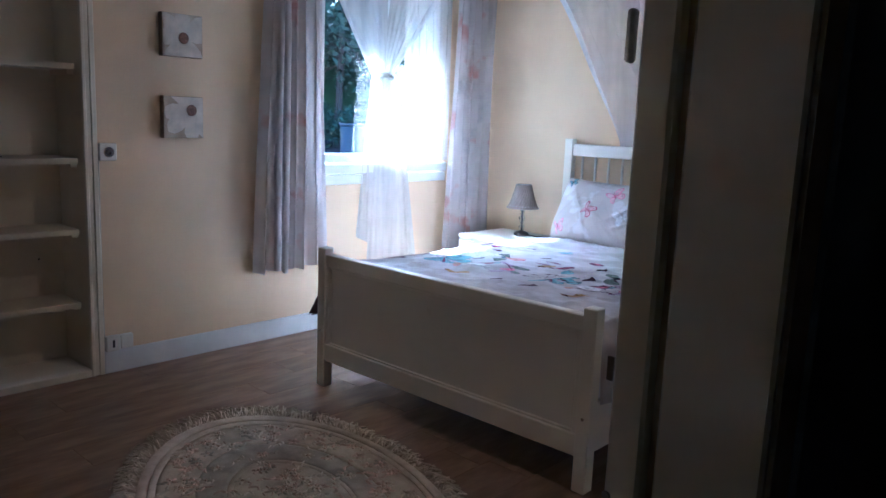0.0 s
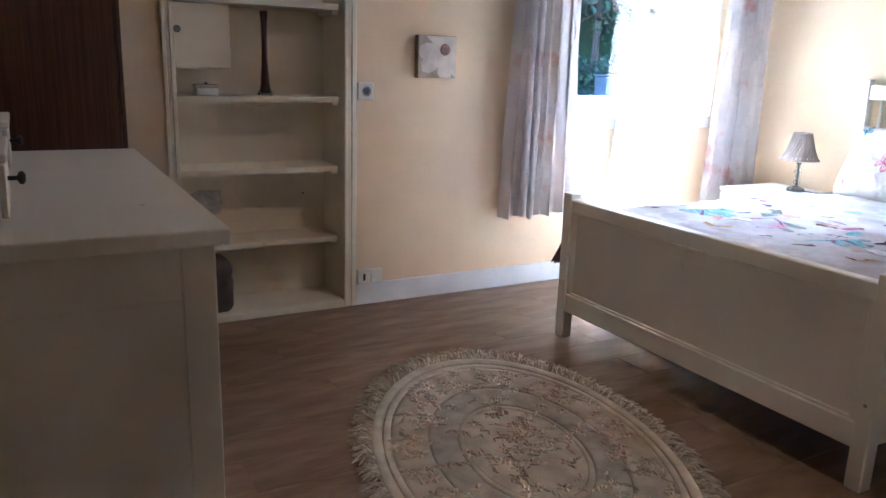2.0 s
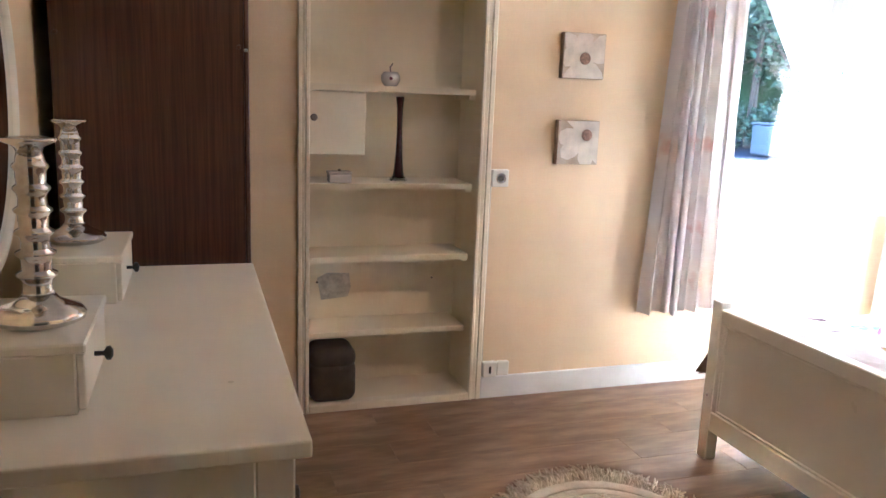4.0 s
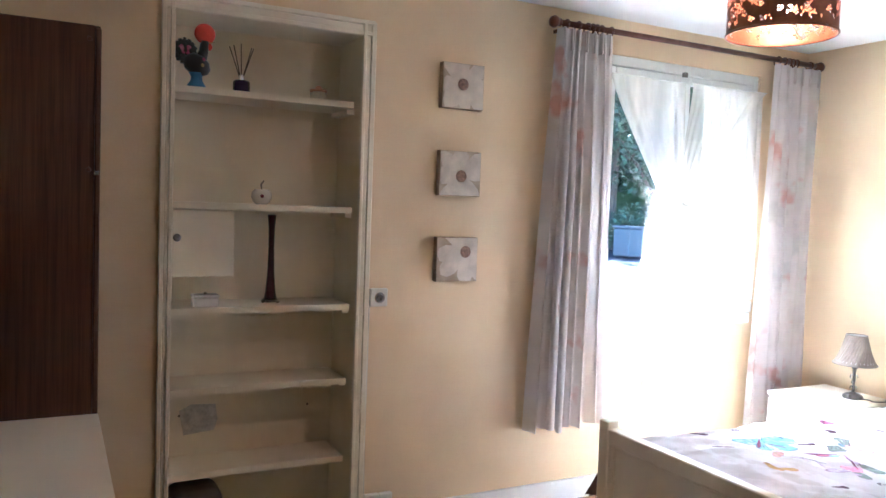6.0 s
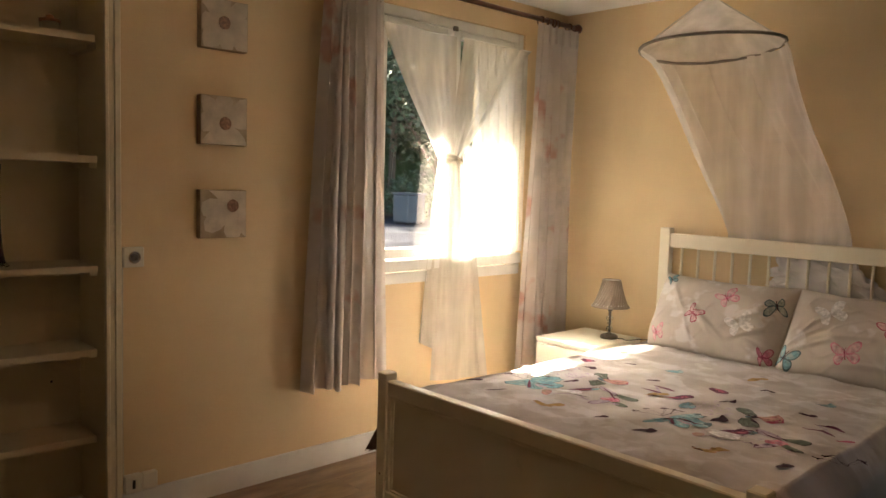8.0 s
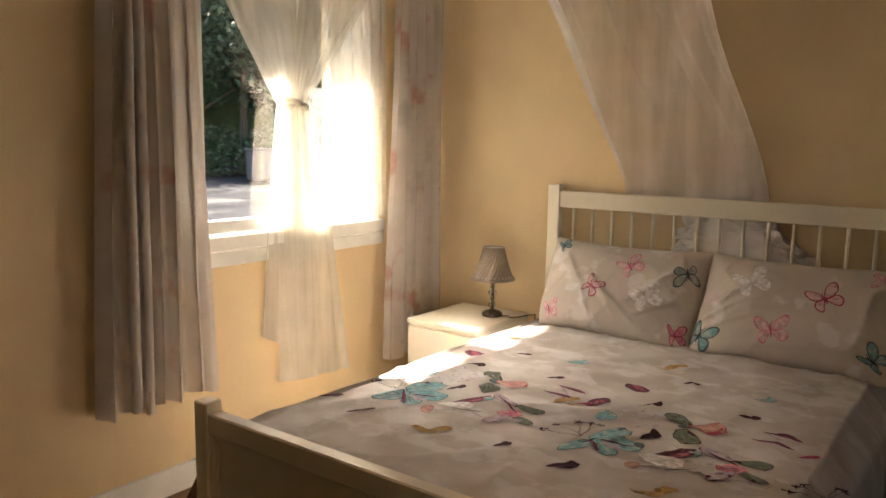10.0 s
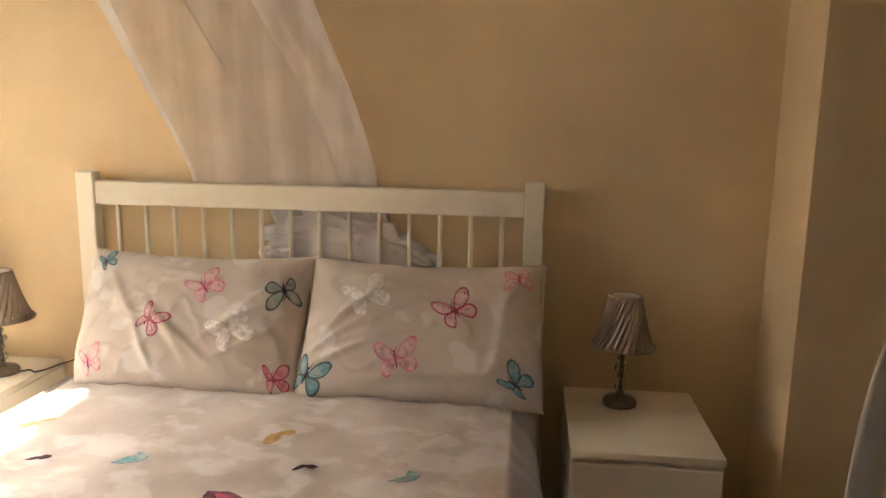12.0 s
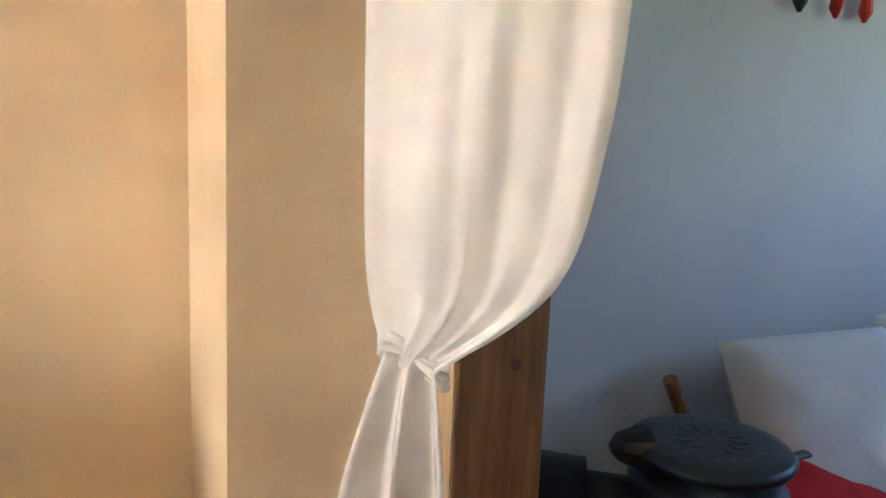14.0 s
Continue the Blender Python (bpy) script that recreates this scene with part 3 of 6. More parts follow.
# printed curtain cloth: soft coral and grey-green blooms
DRAPE_PRINT = cloth("floral_curtain", (0.68, 0.63, 0.59), 0, 0.38, 0.05, (0.71, 0.66, 0.63), 6)
nt = DRAPE_PRINT.node_tree
p = nt.nodes["Principled BSDF"]
src = p.inputs["Base Color"].links[0].from_socket
users = [lk.to_socket for lk in nt.links if lk.from_socket == src]
tc = nt.nodes.new("ShaderNodeTexCoord")
for colour, scale, lo, hi, amount in (((0.56, 0.22, 0.16), 5.5, 0.60, 0.68, 0.60), ((0.40, 0.41, 0.40), 6.5, 0.61, 0.70, 0.35)):
    nz = nt.nodes.new("ShaderNodeTexNoise")
    nz.inputs["Scale"].default_value, nz.inputs["Detail"].default_value, nz.noise_dimensions = scale, 2.5, "4D"
    nz.inputs["W"].default_value = scale
    nt.links.new(tc.outputs["Object"], nz.inputs["Vector"])
    mr = nt.nodes.new("ShaderNodeMapRange")
    for key, value in zip(("From Min", "From Max", "To Min", "To Max"), (lo, hi, 0, amount)):
        mr.inputs[key].default_value = value
    nt.links.new(nz.outputs["Fac"], mr.inputs["Value"])
    mx = nt.nodes.new("ShaderNodeMix")
    mx.data_type = "RGBA"
    mx.inputs["B"].default_value = (*colour, 1)
    nt.links.new(mr.outputs[0], mx.inputs["Factor"]), nt.links.new(src, mx.inputs["A"])
    src = mx.outputs["Result"]
for s_ in users:
    nt.links.new(src, s_)

drape("curtain", (-1.915, -1.595), (-2.01, -1.515), 0.425, 2.385, 7, 0.046, 3, "pale grey lined curtain with faded coral flowers, drawn aside", 0.0)
drape("curtain", (-0.43, -0.03), (-0.51, -0.03), 0.30, 2.385, 6, 0.026, 8, "pale curtain with faded coral flowers hanging in the corner", 0.0)


def voile(name, top, knot, foot, z_top, z_knot, z_foot, x0, label, seed, ease):
    """A sheer hung on a wire, drawn to a knot and falling open below it."""
    def f(u, v):
        if v < 0.55:
            t = v / 0.55
            y = lerp(lerp(*top, u), lerp(*knot, u), t ** ease)
            z = lerp(z_top, z_knot + 0.02 * (u - 0.5), t)
            amp = 0.008 + 0.006 * t
        else:
            t = (v - 0.55) / 0.45
            y = lerp(lerp(*knot, u), lerp(*foot, u), t ** 0.75)
            z = lerp(z_knot + 0.02 * (u - 0.5), lerp(z_foot[0], z_foot[1], u), t)
            amp = 0.012 - 0.002 * t
        x = x0 + amp * (0.75 * math.sin(2 * math.pi * (2.6 * u + 0.35 * math.sin(5 * u + seed)) + seed + 1.5 * v) + 0.16 * math.sin(2 * math.pi * 8.3 * u + 3 * seed - 2 * v + 2 * math.sin(6 * u))) + 0.010 * math.sin(4 * v + 6 * u + seed)
        return (x, y + 0.004 * math.sin(17 * u + 9 * v), z)

    root = thing(name, (x0, sum(foot) / 2, min(z_foot)), label, "sheer curtain", "sheer curtains")
    part("cloth", sheet(f, 90, 60), SHEER, root, smooth=True)
    part("wire", tb([(x0, top[0] - 0.01, z_top + 0.004), (x0, top[1] + 0.01, z_top + 0.004)], 0.003, 6), PANE, root)


voile("sheer_curtain", (-1.53, -1.005), (-1.115, -1.02), (-1.215, -0.93), 2.225, 1.565, (0.56, 0.40), -0.762, "cream sheer window curtain knotted at the middle", 0.3, 1.25)
voile("sheer_curtain", (-0.965, -0.40), (-1.04, -0.94), (-1.13, -0.675), 2.225, 1.575, (0.33, 0.29), -0.748, "cream sheer window curtain knotted at the middle", 1.7, 0.9)
side = thing("sheer_curtain", (-0.756, -0.5, 0.9), "cream sheer panel hanging straight at the window edge", "sheer curtain", "sheer curtains")
part("cloth", sheet(lambda u, v: (-0.757 + 0.010 * math.sin(2 * math.pi * 6 * u + 1.2 * v), lerp(-0.86, -0.41, u) + 0.16 * v * v * (u - 1) * 0.2 + 0.16 * v * (1 - u), lerp(2.22, 1.03, v)), 60, 40), SHEER, side, smooth=True)
knot = thing("curtain_knot", (-0.75, -1.02, 1.53), "knot tying the two sheer curtains together", "curtain knot")
bm = bmesh.new()
for k in range(3):
    tube(bm, [(-0.745 + 0.022 * math.cos(a) + 0.004 * k, -1.025 + 0.055 * math.sin(a), 1.545 + 0.018 * math.cos(a + k) + 0.012 * k) for a in [2 * math.pi * i / 18 for i in range(19)]], 0.013, 8)
part("loop", bm, SHEER, knot, smooth=True)

# curtain tied back to the post in the opening
post = thing("timber_post", (2.63, -0.47, 0), "brown varnished pine post with knots", "post")
part("shaft", bx(2.543, 2.72, -0.54, -0.395, 0, 2.25, bevel=0.004), PINE, post)
part("edge_face", bx(2.538, 2.5425, -0.538, -0.398, 0, 2.25), PINEL, post, "pale planed pine face")
for x, z, r in ((2.655, 0.985, 0.012), (2.60, 0.58, 0.004), (2.585, 0.66, 0.003), (2.67, 1.55, 0.010), (2.61, 0.30, 0.010)):
    part("wood_knot", turned([(r, 0), (r * 0.8, 0.0008), (r * 0.3, 0.0012)], (x, -0.5395, z), 14, Matrix.Rotation(radians(90), 4, "X")), RODW, post)

LEFT = ((2.352, -0.60, 2.24), (2.35, -0.60, 1.9), (2.352, -0.60, 1.51), (2.358, -0.60, 1.22), (2.372, -0.60, 1.11), (2.390, -0.605, 1.060))
RIGHT = ((2.525, -0.912, 2.24), (2.525, -0.912, 1.85), (2.523, -0.908, 1.58), (2.516, -0.89, 1.36), (2.495, -0.838, 1.183), (2.432, -0.68, 1.044))
LOW_L = ((2.390, -0.605, 1.060), (2.362, -0.60, 0.97), (2.326, -0.60, 0.84), (2.298, -0.60, 0.60), (2.28, -0.60, 0.06))
LOW_R = ((2.432, -0.68, 1.044), (2.453, -0.66, 0.972), (2.486, -0.63, 0.825), (2.512, -0.605, 0.60), (2.525, -0.60, 0.06))
ACROSS = Vector((-0.87, -0.49, 0))      # out of the cloth, into the bedroom


def along(pts, t):
    """A smooth curve through points."""
    w = t * (len(pts) - 1)
    i = min(int(w), len(pts) - 2)
    q = [Vector(pts[min(max(i + k, 0), len(pts) - 1)]) for k in (-1, 0, 1, 2)]
    f = w - i
    return 0.5 * (2 * q[1] + (q[2] - q[0]) * f + (2 * q[0] - 5 * q[1] + 4 * q[2] - q[3]) * f * f + (3 * q[1] - q[0] - 3 * q[2] + q[3]) * f ** 3)


def tieback(u, v):
    fold = math.sin(2 * math.pi * (2.3 * u + 0.25 * math.sin(6 * u)) + 0.7 + 0.8 * v) * 0.75 + math.sin(2 * math.pi * 5.1 * u + 2 + 2 * v) * 0.38 * math.sin(math.pi * u) + 0.03 * math.sin(2 * math.pi * 11 * u - 4 * v)
    if v < 0.68:
        t = v / 0.68
        k = along(LEFT, t).lerp(along(RIGHT, t), u) + ACROSS * (fold * lerp(0.013, 0.008, t ** 3) + 0.02 * math.sin(math.pi * u) * math.sin(math.pi * t))
    else:
        t = (v - 0.68) / 0.32
        k = along(LOW_L, t).lerp(along(LOW_R, t), u) + ACROSS * (math.sin(2 * math.pi * 2.2 * u + 0.5) * lerp(0.010, 0.018, t) + 0.2 * fold * 0.010)
    return tuple(k)


tie = thing("door_curtain", (2.44, -0.60, 0.06), "ivory voile curtain tied back beside the post", "curtain")
part("cloth", sheet(tieback, 110, 80), VOILE, tie, smooth=True)
part("seam", sheet(lambda u, v: tuple(Vector(tieback(0.50 + 0.03 * u, v)) + ACROSS * 0.004), 2, 80), VOILE, tie, smooth=True)
bm = bmesh.new()
for k in range(3):
    tube(bm, [(2.415 + 0.030 * math.cos(a) - 0.012 * math.sin(a), -0.636 - 0.030 * math.cos(a) + 0.026 * math.sin(a), 1.040 + 0.010 * k - 0.022 * math.cos(a) + 0.006 * math.sin(2 * a + k)) for a in [2 * math.pi * i / 20 for i in range(21)]], 0.007, 8)
part("tie", bm, VOILE, tie, smooth=True)
part("curtain_wire", tb([(2.34, -0.58, 2.245), (2.54, -0.93, 2.245)], 0.004, 6), PANE, tie)

# ---- bed ----
bed = thing("double_bed", (0.77, -1.06, 0), "white wooden double bed with panelled foot and spindle headboard", "bed")
FY = -2.085
foot = part("footboard", bx(0.045, 1.495, FY - 0.010, FY + 0.012, 0.19, 0.62, bevel=0.002), WHITE, bed)
part("top_rail", bx(0.045, 1.495, FY - 0.022, FY + 0.022, 0.597, 0.655, bevel=0.004), WHITE, foot)
part("bottom_rail", bx(0.045, 1.495, FY - 0.022, FY + 0.022, 0.130, 0.215, bevel=0.004), WHITE, foot)
for a, b in ((0.045, 0.075), (1.465, 1.495)):
    part("stile", bx(a, b, FY - 0.020, FY + 0.020, 0.215, 0.597, bevel=0.004), WHITE, foot)
bm = bmesh.new()
for x0, x1, z0, z1 in ((0.075, 1.465, 0.585, 0.597), (0.075, 1.465, 0.215, 0.227), (0.075, 0.087, 0.227, 0.585), (1.453, 1.465, 0.227, 0.585)):
    box(bm, x0, x1, FY - 0.016, FY - 0.008, z0, z1, bevel=0.003)
part("panel_moulding", bm, WHITE, foot)
for x in (0.0, 1.485):
    leg = part("leg", bx(x, x + 0.055, FY - 0.028, FY + 0.028, 0, 0.684, bevel=0.004), WHITE, bed)
    part("screw_cap", turned([(0.007, 0), (0.006, 0.002)], (x + 0.0275, FY - 0.0275, 0.28), 10, Matrix.Rotation(radians(90), 4, "X")), CHROME, leg)
HY = -0.055
for x in (0.0, 1.475):
    part("head_post", bx(x, x + 0.062, HY - 0.025, HY + 0.025, 0, 1.217, bevel=0.004), WHITE, bed)
head = part("head_rail", bx(0.062, 1.475, HY - 0.018, HY + 0.018, 1.108, 1.187, bevel=0.004), WHITE, bed)
part("lower_rail", bx(0.062, 1.475, HY - 0.016, HY + 0.016, 0.70, 0.78, bevel=0.004), WHITE, head)
for i in range(14):
    x = 0.131 + i * 0.0981
    part("spindle", tb([(x, HY, 0.78), (x, HY, 1.109)], 0.0075, 10), WHITE, head, smooth=True)
for x in (0.012, 1.505):
    part("side_rail", bx(x, x + 0.022, FY + 0.028, HY - 0.025, 0.14, 0.33, bevel=0.003), WHITE, bed)
part("slat_base", bx(0.05, 1.49, FY + 0.03, HY - 0.03, 0.24, 0.27), PINEL, bed)
mattress = thing("mattress", (0.77, -1.06, 0.27), "white mattress on the bed", "mattress")
part("core", bx(0.06, 1.48, -2.045, -0.085, 0.27, 0.575, bevel=0.04, seg=4), FUTON, mattress, smooth=True)

BZ = 0.602


def bed_top(x, y):
    """Height of the bedspread on the mattress, softly creased."""
    w = 0.006 * max(0, 0.12 - abs(noise.noise(Vector((x * 7 + y * 3, y * 15, 2.2))))) / 0.12 * smooth01((x - 0.5) / 0.8) + noise.noise(Vector((x * 3.2, y * 2.6, 1.7))) * 0.010 + noise.noise(Vector((x * 9 + y * 4, y * 7, 4.2))) * 0.0035
    ridge = abs(noise.noise(Vector((x * 5.2 - y * 2.0, y * 2.2, 9.1))))
    return BZ + w + 0.010 * max(0, 0.16 - ridge) / 0.16


def spread(u, v):
    y = lerp(-2.058, -0.095, v)
    if u < 0.18:
        t = 1 - u / 0.18
        flare = 0.16 * (1 - smooth01((y + 1.75) / 0.9)) + 0.012
        x = 0.085 - 0.052 * smooth01(t * 2.2) - flare * t ** 1.2 - 0.010 * math.sin(9 * y) * t
        z = bed_top(x, y) if t < 0.08 else lerp(BZ - 0.006, 0.31, (t - 0.08) / 0.92)
    elif u > 0.82:
        t = (u - 0.82) / 0.18
        x = 1.455 + 0.072 * smooth01(t * 2.2) + 0.030 * t + 0.014 * math.sin(7 * y + 1) * t
        z = lerp(bed_top(1.455, y), 0.315 + 0.02 * math.sin(5 * y), t ** 1.25)
    else:
        t = (u - 0.18) / 0.64
        x = lerp(0.085, 1.455, t)
        z = bed_top(x, y)
        z -= 0.030 * (1 - smooth01((x - 0.085) / 0.05)) * 0.3 + 0.03 * (1 - smooth01((1.455 - x) / 0.05)) * 0.2
    return (x, y, z)


cover = thing("bedspread", (0.77, -1.06, BZ), "pale cotton bedspread printed with coloured butterflies", "bedspread")
part("cloth", sheet(spread, 110, 110), LINEN, cover, smooth=True)



def rounded(pts):
    """Twice as many points on a smooth closed curve through the corners."""
    out = []
    for i in range(len(pts)):
        q = [Vector(pts[(i + k) % len(pts)]) for k in (-1, 0, 1, 2)]
        m = (9 * (q[1] + q[2]) - q[0] - q[3]) / 16
        out += [tuple(q[1]), (m.x, m.y)]
    return out


UPPER = rounded([(0.0, 0.03), (0.08, 0.22), (0.24, 0.42), (0.45, 0.53), (0.60, 0.48), (0.60, 0.32), (0.50, 0.12), (0.30, 0.0), (0.10, -0.03)])
LOWER = rounded([(0.0, 0.0), (0.18, 0.0), (0.38, 0.02), (0.50, -0.08), (0.52, -0.24), (0.43, -0.38), (0.30, -0.42), (0.18, -0.32), (0.06, -0.14)])
BODY = [(-0.018, -0.22), (0.018, -0.22), (0.028, 0.0), (0.02, 0.17), (0.10, 0.34), (0.092, 0.345), (0.0, 0.20), (-0.092, 0.345), (-0.10, 0.34), (-0.02, 0.17), (-0.028, 0.0)]


def butterfly(place, size, turn, edge, fill, fold, parent, body="ink"):
    """A printed butterfly with dark-edged wings; place(x, y, lift) puts a flat point on the cloth, fold narrows the far wing pair."""
    size *= 0.60
    c, s = math.cos(radians(turn)), math.sin(radians(turn))

    def shape(pts, sx, ink, lift, grow=1.0):
        bm = bmesh.new()
        cx, cy = sum(q[0] for q in pts) / len(pts), sum(q[1] for q in pts) / len(pts)
        ring = []
        for i in range(len(pts)):
            (ax, ay), (bx_, by_) = pts[i], pts[(i + 1) % len(pts)]
            ring += [(ax, ay), ((ax + bx_) / 2, (ay + by_) / 2)]

        def put(q):
            qx, qy = (cx + (q[0] - cx) * grow) * sx * size, (cy + (q[1] - cy) * grow) * size
            return bm.verts.new(place(c * qx - s * qy, s * qx + c * qy, lift))
        outer = [put(q) for q in ring]
        inner = [put((lerp(cx, q[0], 0.5), lerp(cy, q[1], 0.5))) for q in ring]
        mid = put((cx, cy))
        for i in range(len(ring)):
            j = (i + 1) % len(ring)
            bm.faces.new((outer[i], outer[j], inner[j], inner[i]))
            bm.faces.new((inner[i], inner[j], mid))
        part("butterfly_print", bm, INK[ink], parent)

    for sx in (1, -fold):
        shape(LOWER, sx, edge, 0.0032)
        shape(UPPER, sx, edge, 0.0036)
        if size > 0.035:
            shape(LOWER, sx, fill, 0.0040, 0.76)
            shape(UPPER, sx, fill, 0.0044, 0.78)
            for pts, lift in ((LOWER, 0.0046), (UPPER, 0.0048)):
                tip = max(pts, key=lambda q: math.hypot(*q))
                for turn_ in (-0.30, 0.12):
                    cs_, sn_ = math.cos(turn_), math.sin(turn_)
                    ex, ey = 0.82 * (cs_ * tip[0] - sn_ * tip[1]), 0.82 * (sn_ * tip[0] + cs_ * tip[1])
                    shape([(0.05, 0.0), (ex, ey), (ex * 0.6 + 0.012, ey * 0.6 - 0.012)], sx, edge, lift)
    if body != "none":
        shape(BODY, 1, body, 0.0056)


RIM = dict(teal="slate", green="ink", peach="crimson", plum="ink", gold="peach", lilac="plum", pink="crimson")


def bed_blob(x, y, length, width, turn, ink, seed, grow=1.0):
    """A watercolour dab: a rounded patch with an uneven rim and darker veins, narrower at its foot."""
    if grow == 1.0 and ink in RIM and width > 0.034:
        bed_blob(x, y, length, width, turn, RIM[ink], seed, 1.07)
    rng = random.Random(seed)
    c, s_ = math.cos(radians(turn)), math.sin(radians(turn))
    bm = bmesh.new()
    n = 18
    lift = 0.0026 + 0.0004 * (seed % 7) - (0.0003 if grow > 1 else 0)

    def put(a, b_):
        px, py = x + c * a - s_ * b_, y + s_ * a + c * b_
        return bm.verts.new((px, py, bed_top(px, py) + lift))

    rings = []
    for k in (grow, 0.55):
        ring = []
        for i in range(n):
            t = 2 * math.pi * i / n
            jag = 1 + (rng.uniform(-0.12, 0.10) if width > 0.02 and k > 0.9 else 0)
            ring.append(put(0.5 * length * math.cos(t) * k * jag, 0.5 * width * math.sin(t) * (0.85 + 0.28 * math.cos(t)) * k * jag))
        rings.append(ring)
    for i in range(n):
        bm.faces.new((rings[0][i], rings[0][(i + 1) % n], rings[1][(i + 1) % n], rings[1][i]))
    bm.faces.new(rings[1])
    part("butterfly_print", bm, INK[ink], cover)
    if grow == 1.0 and ink in RIM and width > 0.05:
        bm = bmesh.new()
        lift += 0.0004
        for spread_ in (-0.30, -0.05, 0.22):
            bm.faces.new([put(-0.46 * length, 0.0), put(0.1 * length, spread_ * width * 0.7 - 0.0016), put(0.42 * length, spread_ * width), put(0.1 * length, spread_ * width * 0.7 + 0.0016)])
        part("vein_print", bm, INK[RIM[ink]], cover)


# one repeat of the printed cotton: middle, length, width and turn of each dab
REPEAT = 0.655
MOTIFS = (
    # teal butterfly
    ((0.91, -1.56, 0.12, 0.075, 69, "teal"), (0.95, -1.43, 0.14, 0.09, 68, "teal"), (1.00, -1.48, 0.11, 0.09, 24, "teal"), (0.98, -1.545, 0.09, 0.07, -38, "teal"),
     (0.95, -1.54, 0.10, 0.016, -51, "plum"), (0.99, -1.49, 0.08, 0.012, 18, "plum"), (0.99, -1.52, 0.06, 0.03, -7, "lilac"), (0.93, -1.49, 0.11, 0.006, 68, "ink")),
    # green-winged flower
    ((1.06, -1.18, 0.10, 0.06, 144, "green"), (1.12, -1.30, 0.10, 0.075, -53, "green"), (1.10, -1.23, 0.05, 0.045, -9, "slate"), (1.15, -1.21, 0.10, 0.085, 11, "peach"), (1.14, -1.19, 0.05, 0.045, 20, "pink"), (1.19, -1.20, 0.03, 0.03, 30, "crimson")),
    # single plum wing with a teal tip
    ((0.88, -1.30, 0.06, 0.055, 54, "teal"), (1.14, -1.44, 0.14, 0.055, 58, "plum"), (1.18, -1.40, 0.035, 0.045, -15, "teal"), (1.15, -1.44, 0.07, 0.022, 59, "crimson")),
    # pink-hearted flower between leaf wings
    ((1.23, -1.38, 0.10, 0.045, 160, "lilac"), (1.33, -1.39, 0.09, 0.045, 4, "green"), (1.29, -1.45, 0.07, 0.06, 24, "pink"), (1.28, -1.51, 0.09, 0.04, 244, "lilac"),
     (1.25, -1.40, 0.12, 0.009, -32, "plum"), (1.28, -1.49, 0.13, 0.009, 65, "plum"), (1.34, -1.47, 0.08, 0.04, -20, "green")),
    # golden butterflies
    ((0.71, -1.27, 0.08, 0.04, 95, "gold"), (0.73, -1.23, 0.06, 0.035, 60, "gold"), (0.75, -1.28, 0.06, 0.04, 20, "gold"), (0.86, -0.69, 0.06, 0.04, 67, "gold"), (0.885, -0.66, 0.05, 0.035, 19, "gold"),
     (1.17, -1.72, 0.07, 0.035, 22, "gold"), (1.20, -1.68, 0.06, 0.04, 60, "gold")),
    # plum heart, striped wings, russet wing
    ((0.85, -0.99, 0.09, 0.065, -23, "plum"), (0.855, -0.99, 0.06, 0.03, -36, "crimson"), (1.33, -1.21, 0.11, 0.022, -5, "plum"), (1.34, -1.14, 0.11, 0.022, -14, "plum"), (1.33, -1.17, 0.09, 0.014, -49, "lilac"),
     (1.43, -1.24, 0.06, 0.022, 41, "crimson"), (1.46, -1.20, 0.09, 0.06, 70, "plum"), (1.46, -1.20, 0.05, 0.03, 69, "crimson"), (1.225, -0.85, 0.07, 0.035, 38, "teal"), (1.24, -0.83, 0.03, 0.03, 100, "teal")),
    # faint sprig
    ((1.13, -1.51, 0.11, 0.085, 19, "cloud"), (1.08, -1.59, 0.035, 0.05, 13, "peach"), (1.14, -1.57, 0.10, 0.007, 21, "lilac"), (1.21, -1.52, 0.08, 0.007, -9, "lilac"), (1.18, -1.53, 0.10, 0.005, 45, "green")),
)
for shift in (-REPEAT, 0.0):
    for i, motif in enumerate(MOTIFS):
        for j, (x, y, length, width, turn, ink) in enumerate(motif):
            if 0.10 < x + shift < 1.44:
                bed_blob(x + shift, y, length * 1.05, width, turn, ink, 10 * i + j)
# small dark butterflies: middle, turn and size
for x, y, turn, k in ((0.344, -0.858, 30, 0.9), (0.989, -0.83, 25, 1.0), (0.297, -1.122, 35, 1.1), (0.954, -1.121, 40, 1.1), (0.383, -1.369, 50, 1.1), (1.045, -1.371, 60, 1.2),
                      (0.583, -1.051, 35, 1.0), (1.227, -1.029, 35, 1.1), (0.277, -1.72, 40, 1.4), (0.947, -1.706, 40, 1.4), (0.742, -1.667, 70, 1.1), (0.11, -1.677, 50, 1.2), (1.40, -1.66, 60, 1.1)):
    c, s_ = math.cos(radians(turn)), math.sin(radians(turn))
    for d, length, width, lean in ((-0.014, 0.040, 0.020, 10), (0.014, 0.034, 0.030, 40), (0.010, 0.026, 0.022, -50)):
        bed_blob(x + c * d * k, y + s_ * d * k, length * k, width * k, turn + lean, "ink", int(1000 * (x + 2 - y)))

